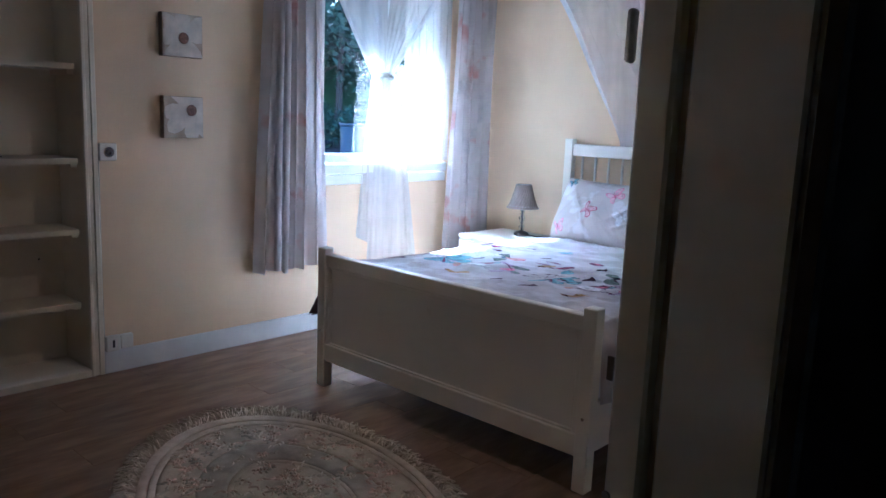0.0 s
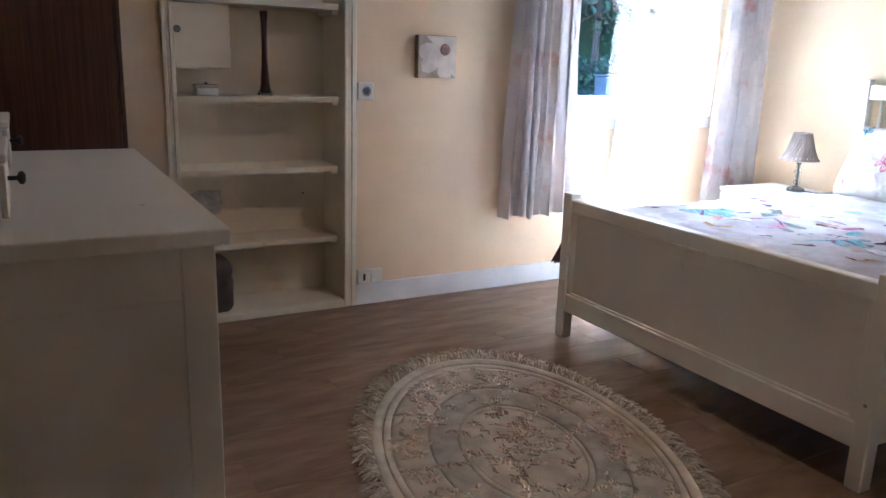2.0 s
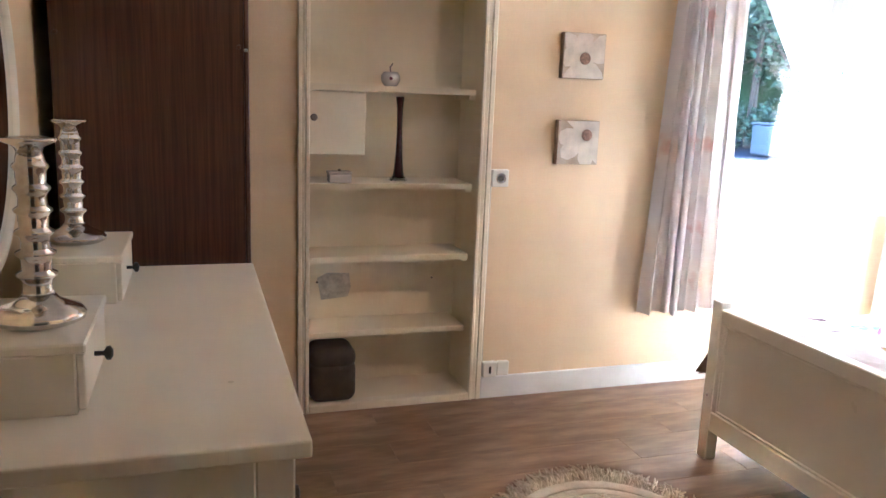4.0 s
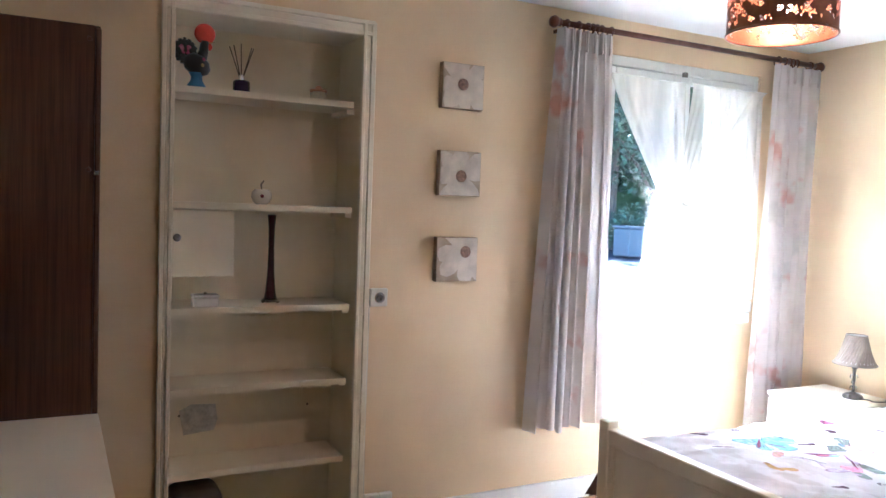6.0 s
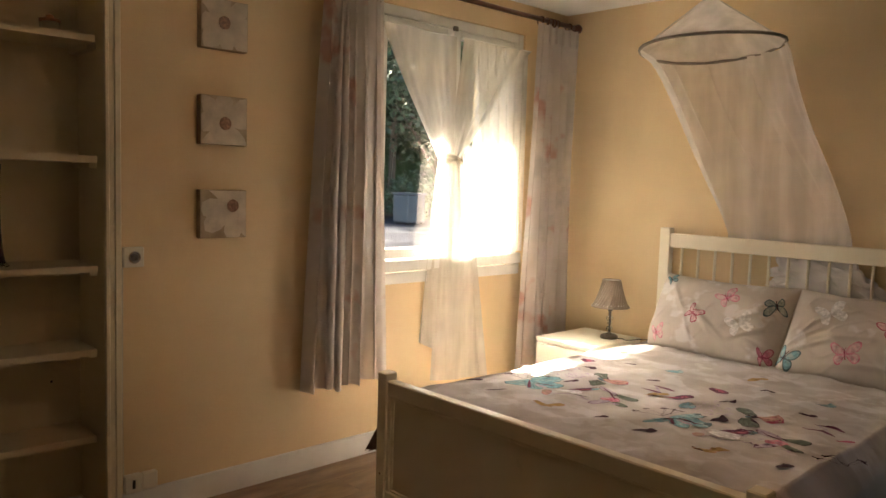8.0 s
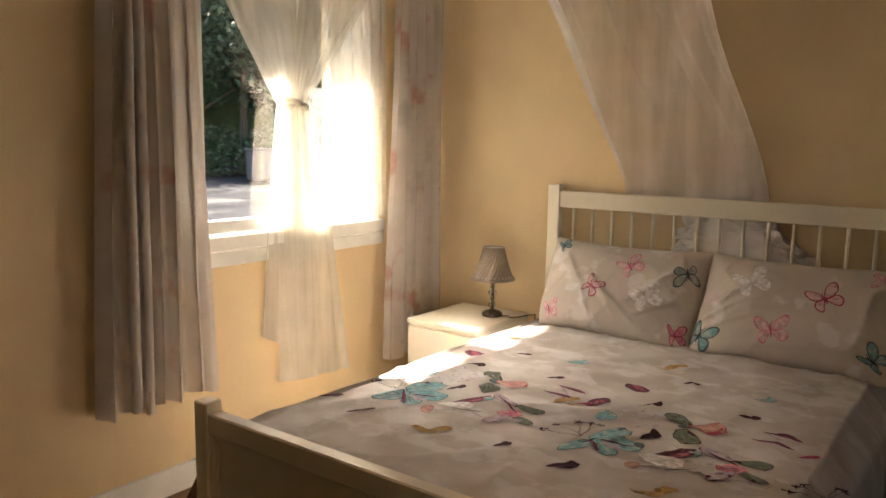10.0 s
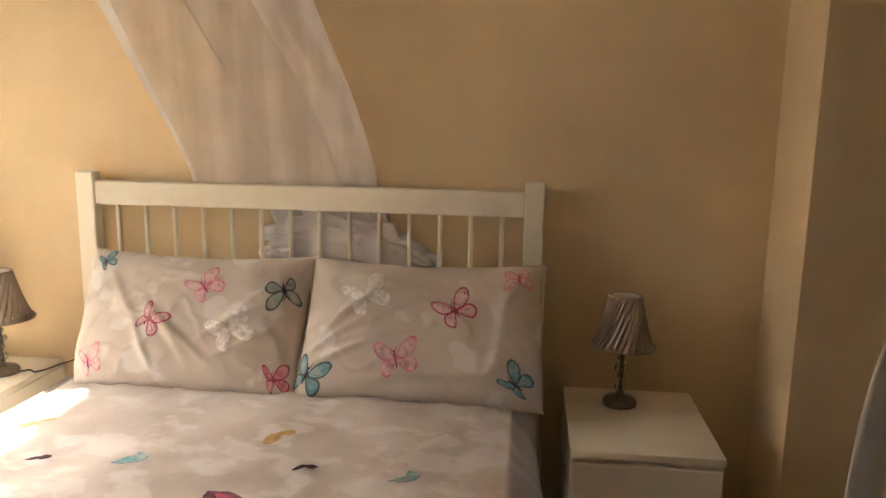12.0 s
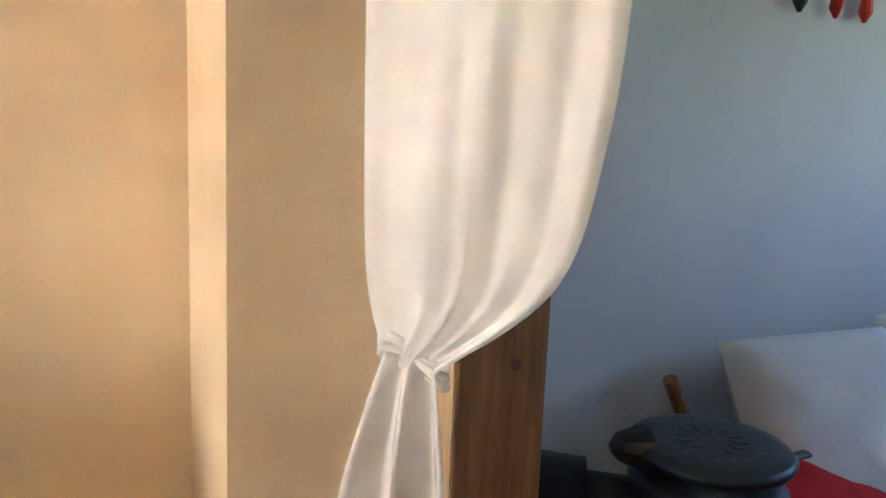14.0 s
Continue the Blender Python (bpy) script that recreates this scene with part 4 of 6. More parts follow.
# clusters of tiny lilac blossoms
rng = random.Random(5)
for x, y, r, ink in ((0.30, -1.26, 0.085, "lilac"), (0.955, -1.255, 0.085, "lilac")):
    bm = bmesh.new()
    for _ in range(80):
        a, d = rng.uniform(0, 6.28), r * math.sqrt(rng.random())
        cx, cy, q = x + d * math.cos(a), y + d * math.sin(a), rng.uniform(0.003, 0.008)
        bm.faces.new([bm.verts.new((cx + q * math.cos(t), cy + q * math.sin(t), bed_top(cx, cy) + 0.0035)) for t in (0, 1.26, 2.51, 3.77, 5.03)])
    tagged(part("blossom_print", bm, INK[ink], cover), "", "", "", "stuff")



def sprig(x, y, size, turn, ink, heads):
    """A dried flower sprig: thin curved stems that fork, each with a tuft."""
    rng = random.Random(int(1000 * (x + 3 * y)) + 50)
    bm = bmesh.new()

    def blade(p, q, w):
        d = Vector((q[0] - p[0], q[1] - p[1]))
        n_ = Vector((-d.y, d.x)).normalized() * w
        vs = [(p[0] + n_.x, p[1] + n_.y), (p[0] - n_.x, p[1] - n_.y), (q[0] - n_.x * 0.6, q[1] - n_.y * 0.6), (q[0] + n_.x * 0.6, q[1] + n_.y * 0.6)]
        bm.faces.new([bm.verts.new((a, b, bed_top(a, b) + 0.0036)) for a, b in vs])

    for k in range(heads):
        a = radians(turn + lerp(-48, 48, k / max(1, heads - 1)))
        p = (x, y)
        for j in range(4):
            a += rng.uniform(-0.5, 0.5)
            q = (p[0] + math.cos(a) * size / 4, p[1] + math.sin(a) * size / 4)
            blade(p, q, 0.0009)
            p = q
        for j in range(9):
            r = rng.uniform(0, 6.28)
            d = rng.uniform(0.006, 0.020)
            blade(p, (p[0] + math.cos(r) * d, p[1] + math.sin(r) * d), 0.0024)
    tagged(part("sprig_print", bm, INK[ink], cover), "", "", "", "stuff")


for x, y, size, turn, ink, heads in ((0.235, -1.50, 0.22, 130, "ink", 8), (0.89, -1.49, 0.22, 130, "ink", 8), (1.52, -1.49, 0.16, 140, "ink", 6), (0.60, -1.56, 0.20, 60, "lilac", 4), (1.25, -1.55, 0.20, 60, "lilac", 4)):
    sprig(x, y, 0.55 * size, turn, ink, heads)


def bed_pillow(x0, x1, seed, label, prints, folds, tuck=0.0):
    wd, ht, th = x1 - x0, 0.46, 0.085
    c = Vector(((x0 + x1) / 2, -0.245, 0.778))
    ax, up, nn = Vector((1, 0, 0)), Vector((0, 0.58, 0.81)).normalized(), Vector((0, -0.81, 0.58)).normalized()

    def swell(a, b):
        e = max(0, 1 - abs(2 * a / wd) ** 3.2) * max(0, 1 - abs(2 * b / ht) ** 3.0)
        crease = noise.noise(Vector((a * 8 + b * 5 + seed, b * 9 - a * 3, seed))) * 0.0035 + 0.0015 * noise.noise(Vector((a * 22 + b * 14, b * 20, seed)))
        for fa, fb, turn, ln, wide, high in folds:
            c_, s_ = math.cos(radians(turn)), math.sin(radians(turn))
            along_, off = (a - fa) * c_ + (b - fb) * s_, -(a - fa) * s_ + (b - fb) * c_ + 0.010 * math.sin(9 * a + 7 * b + seed)
            crease += 0.8 * high * math.exp(-(off / wide) ** 2) * max(0, 1 - (2 * along_ / ln) ** 2)
        corner = abs(noise.noise(Vector(((abs(a) - wd / 2) * 9 + b * 6, (abs(b) - ht / 2) * 9, seed + 3))))
        return th * math.sqrt(e) + (crease + 0.004 * max(0, 0.15 - corner) / 0.15) * min(1, e * 3)

    def at(a, b, side):
        pinch = 1 - 0.035 * (abs(2 * b / ht) ** 2 if abs(b) else 0)
        sag = -0.012 * math.cos(math.pi * a / wd) * (b / ht + 0.5)
        a += tuck * max(0, -a / wd) * (0.5 - b / ht)
        return c + ax * (a * (1 - 0.03 * (1 - abs(2 * b / ht) ** 2))) + up * (b * (1 - 0.05 * (1 - abs(2 * a / wd) ** 2)) + sag) + nn * (side * swell(a, b))

    root = thing("pillow", (c.x, c.y, 0.62), label, "pillow", "pillows on the bed")
    bm = sheet(lambda u, v: at((u - 0.5) * wd, (v - 0.5) * ht, 1), 110, 72)
    sheet(lambda u, v: at((u - 0.5) * wd, (0.5 - v) * ht, -0.6), 20, 14, bm)
    body = part("case", bm, PILLOW, root, smooth=True)
    bm = bmesh.new()
    k = [(-wd / 2, -ht / 2), (wd / 2, -ht / 2), (wd / 2, ht / 2), (-wd / 2, ht / 2), (-wd / 2, -ht / 2)]
    pts = [Vector((lerp(a[0], b[0], i / 12), lerp(a[1], b[1], i / 12))) for a, b in zip(k, k[1:]) for i in range(12)]
    tube(bm, [at(q.x, q.y, 0.2) for q in pts], 0.004, 5)
    part("seam", bm, PILLOW, root, smooth=True)
    for a, b, size, turn, up_, low_, fold in prints:
        butterfly(lambda p, q, lift, a=a, b=b: at(a + p, b + q, 1) + nn * lift, size * 1.18, turn, up_, low_, fold, root, "crimson" if up_ in ("crimson", "pink") else "none" if up_ == "cloud" else "ink")


bed_pillow(0.085, 0.825, 2.0, "pale pillow printed with pink and grey butterflies, creased", (
    (-0.105, -0.03, 0.15, -30, "crimson", "rose", 0.55), (0.06, 0.09, 0.16, 40, "pink", "rose", 0.7), (0.31, 0.09, 0.15, 200, "slate", "sage", 0.6),
    (-0.31, -0.17, 0.13, 20, "pink", "rose", 0.5), (0.17, -0.06, 0.18, 30, "cloud", "cloud", 0.8), (0.31, -0.19, 0.12, 10, "crimson", "pink", 0.5), (-0.31, 0.17, 0.11, 30, "slate", "teal", 0.5)),
    ((-0.02, -0.06, -48, 0.30, 0.014, 0.016), (0.05, -0.10, -40, 0.28, 0.012, 0.014), (-0.10, -0.12, -62, 0.20, 0.012, 0.012), (0.16, -0.02, 30, 0.30, 0.014, 0.014), (0.20, -0.10, 22, 0.26, 0.012, 0.014), (0.24, 0.06, 35, 0.22, 0.012, 0.012), (-0.20, 0.05, -55, 0.26, 0.016, 0.012), (0.02, 0.14, -12, 0.4, 0.012, 0.008)), 0.12)
bed_pillow(0.815, 1.548, 6.0, "pale pillow printed with crimson and pink butterflies", (
    (0.105, 0.045, 0.165, 35, "crimson", "rose", 0.75), (-0.06, -0.12, 0.17, 15, "pink", "rose", 0.8), (-0.17, 0.08, 0.18, 30, "cloud", "cloud", 0.8),
    (0.29, 0.17, 0.12, 190, "pink", "rose", 0.7), (0.29, -0.17, 0.14, 60, "slate", "teal", 0.4), (-0.33, -0.17, 0.16, -20, "slate", "teal", 0.6)),
    ((-0.26, -0.05, 28, 0.26, 0.012, 0.014), (-0.24, -0.10, 18, 0.28, 0.011, 0.013), (-0.22, 0.03, 40, 0.24, 0.012, 0.012), (-0.10, -0.04, 10, 0.36, 0.013, 0.009), (0.24, 0.0, 80, 0.34, 0.018, 0.010), (0.02, -0.17, 6, 0.4, 0.012, 0.009), (-0.12, 0.14, -8, 0.4, 0.014, 0.007)))

# brown lining of the overhang's loose corner
part("lining", sheet(lambda u, v: tuple(Vector(spread(0.006 + 0.085 * u, 0.004 + 0.22 * v)) + Vector((0.010, 0, -0.010))), 8, 14), THROW, cover, "brown lining of the loose corner", smooth=True)
corner = sheet(lambda u, v: tuple(Vector(spread(0.006 + 0.085 * u, 0.0)).lerp(Vector((0.04, -2.05, 0.36 + 0.06 * u)), v)), 8, 4)
part("folded_corner", corner, THROW, cover, "brown lining of the loose corner", smooth=True)

# ---- canopy net ----
net = thing("bed_canopy", (0.46, -0.50, 2.12), "white mosquito net canopy hung on a hoop over the bed", "canopy")
CX, CY, CZ, CR = 0.464, -0.50, 2.112, 0.330
TIP = lambda a: 0.021 * math.cos(a) - 0.004 * math.sin(a)
ring_pts = [(CX + CR * math.cos(a), CY + CR * math.sin(a), CZ + TIP(a) + 0.006 * math.sin(2 * a)) for a in [2 * math.pi * i / 48 for i in range(49)]]
part("hoop", tb(ring_pts, 0.008, 8), mat("hoop_binding", (0.20, 0.18, 0.17), 0.8, 0, 0.1, 20), net, smooth=True)
part("cord", tb([(CX - 0.02, CY, TOP), (CX - 0.02, CY, 2.412)], 0.0018, 5), PANE, net)
bm = bmesh.new()
tube(bm, [(CX - 0.02 + 0.016 * math.cos(a), CY, 2.387 + 0.026 * math.sin(a)) for a in [2 * math.pi * i / 16 for i in range(17)]], 0.0035, 6)
part("eyelet", bm, PEWTER, net, smooth=True)
part("hook_cap", turned([(0.02, 0), (0.018, -0.01), (0.006, -0.02)], (CX - 0.02, CY, TOP), 12), PANE, net)
for a in (1.95, 4.05, 6.14):
    part("stay", tb([(CX - 0.02, CY, 2.362), (CX + CR * math.cos(a), CY + CR * math.sin(a), CZ + TIP(a))], 0.003, 5), mat("stay_tape", (0.55, 0.52, 0.50), 0.85), net)


def cone(u, v):
    a = 2 * math.pi * u
    r = CR * (0.03 + 0.97 * v) * (1 + 0.02 * math.sin(14 * a) * v)
    return (lerp(CX - 0.02, CX, v) + r * math.cos(a), CY + r * math.sin(a), lerp(2.362, CZ + TIP(a), v) - 0.012 * math.sin(math.pi * v))


part("top_net", sheet(cone, 72, 12), NET, net, smooth=True)


def fall(u, v):
    """The net falls from the back of the hoop, open in front, and is drawn together behind the headboard."""
    a = radians(lerp(8, 222, u))
    x0, y0, z0 = CX + CR * math.cos(a) * (1 - 0.05 * math.sin(math.pi * min(1, v * 1.6))), CY + CR * math.sin(a), CZ + TIP(a)
    x1 = 0.695 + 0.31 * math.cos(math.pi * smooth01(u) * 0.55 + 0.45 * a)
    y1 = -0.026 + 0.014 * math.sin(a)
    t = v
    k = smooth01(t) * 0.35 + 0.65 * t
    sag = (1 - math.cos(math.pi * t)) / 2
    x = lerp(x0, x1, sag * 0.55 + k * 0.45)
    y = lerp(y0, y1, min(1, 1.04 * t ** (0.56 + 0.16 * math.sin(a))))
    z = lerp(z0, 1.16, t) - 0.10 * math.sin(math.pi * t) * (0.5 - 0.5 * math.sin(a))
    w = (0.022 * math.sin(9 * a + 2.2 * t + 0.8 * math.sin(3 * a)) * math.sin(math.pi * min(1, 0.8 * t + 0.2)) + 0.009 * math.sin(21 * a + 5 * t)) * math.sin(math.pi * u)
    return (x + w * math.sin(a) + 0.4 * w, min(y + w * 0.8 * (1 - t), -0.008), z)


part("hanging_net", sheet(fall, 200, 44), NET, net, smooth=True)


BUNDLE = cloth("gathered_netting", (0.90, 0.88, 0.88), 0.0, 0.25, 0.05)


def bundle(u, v):
    a = 2 * math.pi * u
    b = math.pi * v
    n1 = noise.noise(Vector((3 * math.cos(a), 3 * math.sin(a) + 4 * v, 6 * v))) * 0.5 + noise.noise(Vector((7 * math.cos(a), 9 * v, 7 * math.sin(a)))) * 0.6
    r = 1 + 0.55 * n1
    return (0.905 - 0.235 * math.cos(b) * r, -0.026 - 0.020 * math.sin(a) * math.sin(b) * min(r, 1.2) + 0.006 * noise.noise(Vector((14 * u, 12 * v, 3))), 0.95 + 0.17 * math.cos(a) * math.sin(b) * r + 0.05 * math.cos(b))


part("gathered_net", sheet(bundle, 90, 64), BUNDLE, net, smooth=True)

# ---- nightstands and lamps ----


def nightstand(x0, y0):
    root = thing("nightstand", (x0 + 0.2, y0 + 0.24, 0), "white lacquered two-drawer nightstand", "nightstand", "nightstands by the bed")
    x1, y1 = x0 + 0.40, y0 + 0.48
    part("body", bx(x0, x1, y0 + 0.018, y1, 0.0, 0.530, bevel=0.002), WHITE, root)
    part("top", bx(x0 - 0.001, x1 + 0.001, y0 - 0.002, y1, 0.531, 0.552, bevel=0.002), WHITE, root)
    for z0, z1 in ((0.275, 0.515), (0.02, 0.262)):
        part("drawer_front", bx(x0 + 0.004, x1 - 0.004, y0, y0 + 0.016, z0, z1, bevel=0.002), WHITE, root)
    return root


ns = nightstand(-0.515, -0.515)
copy_thing(ns, Matrix.Translation((1.622 + 0.2, -0.520 + 0.24, 0)))


def open_turn(profile, at, n):
    """A turned skin with no end caps."""
    bm = lathe(bmesh.new(), profile, at, n)
    bmesh.ops.delete(bm, geom=[f for f in bm.faces if len(f.verts) > 4], context="FACES_ONLY")
    return bm


LINING = mat("white_shade_lining", (0.80, 0.77, 0.72), 0.8, 0, 0.04, 8)


def table_lamp(x, y, z, rb=0.108, rt=0.051, zb=0.188):
    root = thing("table_lamp", (x, y, z), "small lamp with pleated taupe shade and glass bead stem", "table lamp", "bedside lamps")
    part("base", turned([(0.050, 0), (0.052, 0.006), (0.050, 0.016), (0.040, 0.024), (0.016, 0.030), (0.010, 0.036)], (x, y, z), 28), PEWTER, root, "dark nickel base", True)
    stem = part("stem", tb([(x, y, z + 0.03), (x, y, z + 0.20)], 0.005, 10), PEWTER, root)
    for zc, r in ((0.055, 0.020), (0.088, 0.014), (0.116, 0.022), (0.146, 0.013)):
        part("glass_bead", turned([(0.004, -0.9 * r), (0.75 * r, -0.6 * r), (r, 0), (0.75 * r, 0.6 * r), (0.004, 0.9 * r)], (x, y, z + zc), 8), CRYSTAL, stem, "clear cut-glass bead")
    part("collar", turned([(0.013, 0), (0.015, 0.006), (0.011, 0.014)], (x, y, z + 0.160), 14), PEWTER, stem)
    bm = bmesh.new()
    n, nv = 112, 10
    rows = []
    for j in range(nv + 1):
        t = j / nv
        r = lerp(rb, rt, t ** 0.66)
        rows.append([bm.verts.new((x + (r + 0.0026 * math.cos(28 * a)) * math.cos(a + 0.75 * t), y + (r + 0.0026 * math.cos(28 * a)) * math.sin(a + 0.75 * t), z + lerp(zb, 0.343, t)))
                     for a in [2 * math.pi * k / n for k in range(n)]])
    for a, b in zip(rows, rows[1:]):
        for k in range(n):
            bm.faces.new((a[k], a[(k + 1) % n], b[(k + 1) % n], b[k]))
    shade = part("shade", bm, SHADE, root, "pleated taupe satin shade")
    for r, zz in ((rb + 0.0005, zb), (rt + 0.0005, 0.343)):
        bm = bmesh.new()
        tube(bm, [(x + r * math.cos(a), y + r * math.sin(a), z + zz) for a in [2 * math.pi * k / 40 for k in range(41)]], 0.0035, 6)
        part("trim_ring", bm, SHADE, shade, smooth=True)
    part("lining", open_turn([(rb - 0.005, zb + 0.002), (lerp(rb, rt, 0.3) - 0.004, zb + 0.026), (lerp(rb, rt, 0.62) - 0.004, zb + 0.078), (rt - 0.003, 0.342), (rt - 0.0035, 0.342), (lerp(rb, rt, 0.62) - 0.0045, zb + 0.078), (lerp(rb, rt, 0.3) - 0.0045, zb + 0.026), (rb - 0.006, zb + 0.002)], (x, y, z), 40), LINING, root, "white inner lining", True)
    part("holder", turned([(0.012, 0.17), (0.014, 0.175), (0.014, 0.22), (0.010, 0.225)], (x, y, z), 12), SOCK, root)
    return root


l1 = table_lamp(-0.225, -0.20, 0.5525)
table_lamp(1.788, -0.168, 0.5525, 0.095, 0.047, 0.190)
cord = thing("lamp_cord", (-0.14, -0.2, 0.556), "thin dark lamp cord on the nightstand", "cord")
part("wire", tb([(-0.175, -0.195, 0.5575), (-0.15, -0.17, 0.5565), (-0.12, -0.19, 0.5565), (-0.10, -0.16, 0.5565), (-0.085, -0.10, 0.5565), (-0.075, -0.03, 0.55), (-0.075, -0.022, 0.3)], 0.0028, 6), BLACK, cord, smooth=True)

# ---- rug ----
RC, RA, RB = Vector((0.880, -2.892, 0)), 0.795, 0.490
RT = Matrix.Rotation(math.atan2(0.261, -0.965), 4, "Z")
rug = thing("rug", (RC.x, RC.y, 0), "oval sculpted wool rug in beige and grey with fringe", "rug")


def oval(t, k, z):
    return RC + RT @ Vector((RA * k * math.cos(t), RB * k * math.sin(t), z))


def rug_band(name, k0, k1, z0, z1, m, n=96):
    bm = bmesh.new()
    prof = [(k0, 0.001), (k0, z0), (lerp(k0, k1, 0.12), z1), (lerp(k0, k1, 0.88), z1), (k1, z0), (k1, 0.001)]
    rows = [[bm.verts.new(oval(2 * math.pi * i / n, k, z + (0.0012 * noise.noise(Vector((i * 0.7, k * 40, 1))) if z > 0.002 else 0))) for i in range(n)] for k, z in prof]
    for a, b in zip(rows, rows[1:]):
        for i in range(n):
            bm.faces.new((a[i], a[(i + 1) % n], b[(i + 1) % n], b[i]))
    part(name, bm, m, rug, smooth=True)


rug_band("outer_border", 0.93, 1.0, 0.008, 0.012, RUGB)
rug_band("inner_border", 0.875, 0.925, 0.006, 0.0095, RUGB)
rug_band("field", 0.62, 0.875, 0.006, 0.009, RUGM)
rug_band("plain_band", 0.42, 0.62, 0.006, 0.009, RUGG)
rug_band("medallion_border", 0.38, 0.42, 0.006, 0.009, RUGM)
bm = bmesh.new()
mid = bm.verts.new(oval(0, 0, 0.010))
ring = [bm.verts.new(oval(2 * math.pi * i / 64, 0.38, 0.009)) for i in range(64)]
for i in range(64):
    bm.faces.new((mid, ring[i], ring[(i + 1) % 64]))
part("medallion", bm, RUGM, rug)


def carved_leaf(bm, c, ln, wide, rot, z, high):
    """A carved leaf or petal: a raised pointed ridge in the pile."""
    d, n_ = Vector((math.cos(rot), math.sin(rot), 0)), Vector((-math.sin(rot), math.cos(rot), 0))
    ring = []
    for k in range(8):
        t = 2 * math.pi * k / 8
        q = c + d * (0.5 * ln * math.cos(t)) + n_ * (0.5 * wide * math.sin(t) + 0.12 * ln * math.cos(t) ** 2)
        ring.append(bm.verts.new((q.x, q.y, z)))
    tops = [bm.verts.new(c + d * (k * 0.2 * ln) + n_ * 0.02 * ln + Vector((0, 0, z + high))) for k in (1, -1)]
    for k in range(8):
        j = (k + 1) % 8
        near = tops[0] if k in (0, 1, 6, 7) else tops[1]
        bm.faces.new((ring[k], ring[j], near))
    for a, b in ((ring[2], tops[0]), (ring[6], tops[1])):
        bm.faces.new((a, tops[1], tops[0]))


rng = random.Random(21)
bm, bm2, bm3 = bmesh.new(), bmesh.new(), bmesh.new()
for i in range(330):
    t, k = rng.uniform(0, 6.283), rng.choice((rng.uniform(0.64, 0.86), rng.uniform(0.64, 0.86), rng.uniform(0.02, 0.38)))
    if rng.random() < 0.08:
        k = rng.uniform(0.46, 0.58)
    c, lead = oval(t, k, 0), rng.uniform(0, 6.28)
    ink = rng.choice((bm, bm, bm, bm2, bm2, bm3))
    if rng.random() < 0.45:
        for j in range(5):
            a = lead + 1.2566 * j
            carved_leaf(ink, c + Vector((math.cos(a), math.sin(a), 0)) * 0.016, rng.uniform(0.022, 0.032), 0.017, a, 0.0085, 0.005)
        carved_leaf(bm2, c, 0.014, 0.014, lead, 0.011, 0.006)
    else:
        for j in range(4):
            lead += rng.uniform(-0.7, 0.7)
            c = c + Vector((math.cos(lead), math.sin(lead), 0)) * 0.022
            rel = RT.inverted() @ (c - RC)
            if math.hypot(rel.x / RA, rel.y / RB) < 0.87:
                carved_leaf(ink, c, rng.uniform(0.030, 0.048), rng.uniform(0.010, 0.017), lead + rng.choice((-0.6, 0.6)), 0.0085, 0.005)
for b_, m_ in ((bm, RUGB), (bm2, RUGF), (bm3, RUGG)):
    tagged(part("flower_relief", b_, m_, rug), "", "", "", "stuff")
bm = bmesh.new()
for i in range(1300):
    t = 2 * math.pi * (i // 5 + rng.gauss(0, 0.30)) / 260
    ln, sk = rng.uniform(0.050, 0.105), 0.05 * math.sin(i // 5 * 2.4) + rng.uniform(-0.045, 0.045)
    p0, p1 = oval(t, 0.995, 0.006), oval(t + sk, 1 + ln / 0.62, 0.003 + rng.uniform(0, 0.006))
    pm = (p0 + p1) / 2 + Vector((rng.uniform(-0.012, 0.012), rng.uniform(-0.012, 0.012), rng.uniform(0.006, 0.016)))
    tube(bm, [p0, pm, p1], [0.0042, 0.0040, 0.0026], 4)
tagged(part("fringe", bm, FRINGE, rug), "", "", "", "stuff")

# ---- dresser, mirror and candlesticks ----
DX0, DX1, DY0, DY1, DZ = 0.337, 1.516, -4.475, -3.966, 0.966
dr = thing("dresser", ((DX0 + DX1) / 2, (DY0 + DY1) / 2, 0), "white lacquered dresser with panelled ends", "dresser")
part("top", bx(DX0, DX1, DY0, DY1, DZ - 0.028, DZ, bevel=0.004, seg=2), WHITE, dr)
part("body", bx(DX0 + 0.03, DX1 - 0.04, DY0 + 0.01, DY1 - 0.035, 0.10, DZ - 0.0285), WHITE, dr)
for x0, x1 in ((DX1 - 0.042, DX1 - 0.020), (DX0 + 0.020, DX0 + 0.042)):
    end = part("end_panel", bx(lerp(x0, x1, 0.2), lerp(x0, x1, 0.8), DY0 + 0.02, DY1 - 0.03, 0.10, DZ - 0.029), WHITE, dr)
    for y0, y1, z0, z1 in ((DY0 + 0.012, DY0 + 0.067, 0, DZ - 0.029), (DY1 - 0.078, DY1 - 0.022, 0, DZ - 0.029), (DY0 + 0.067, DY1 - 0.078, 0.845, DZ - 0.029), (DY0 + 0.067, DY1 - 0.078, 0.10, 0.19)):
        part("rail", bx(x0, x1, y0, y1, z0, z1, bevel=0.003), WHITE, end)
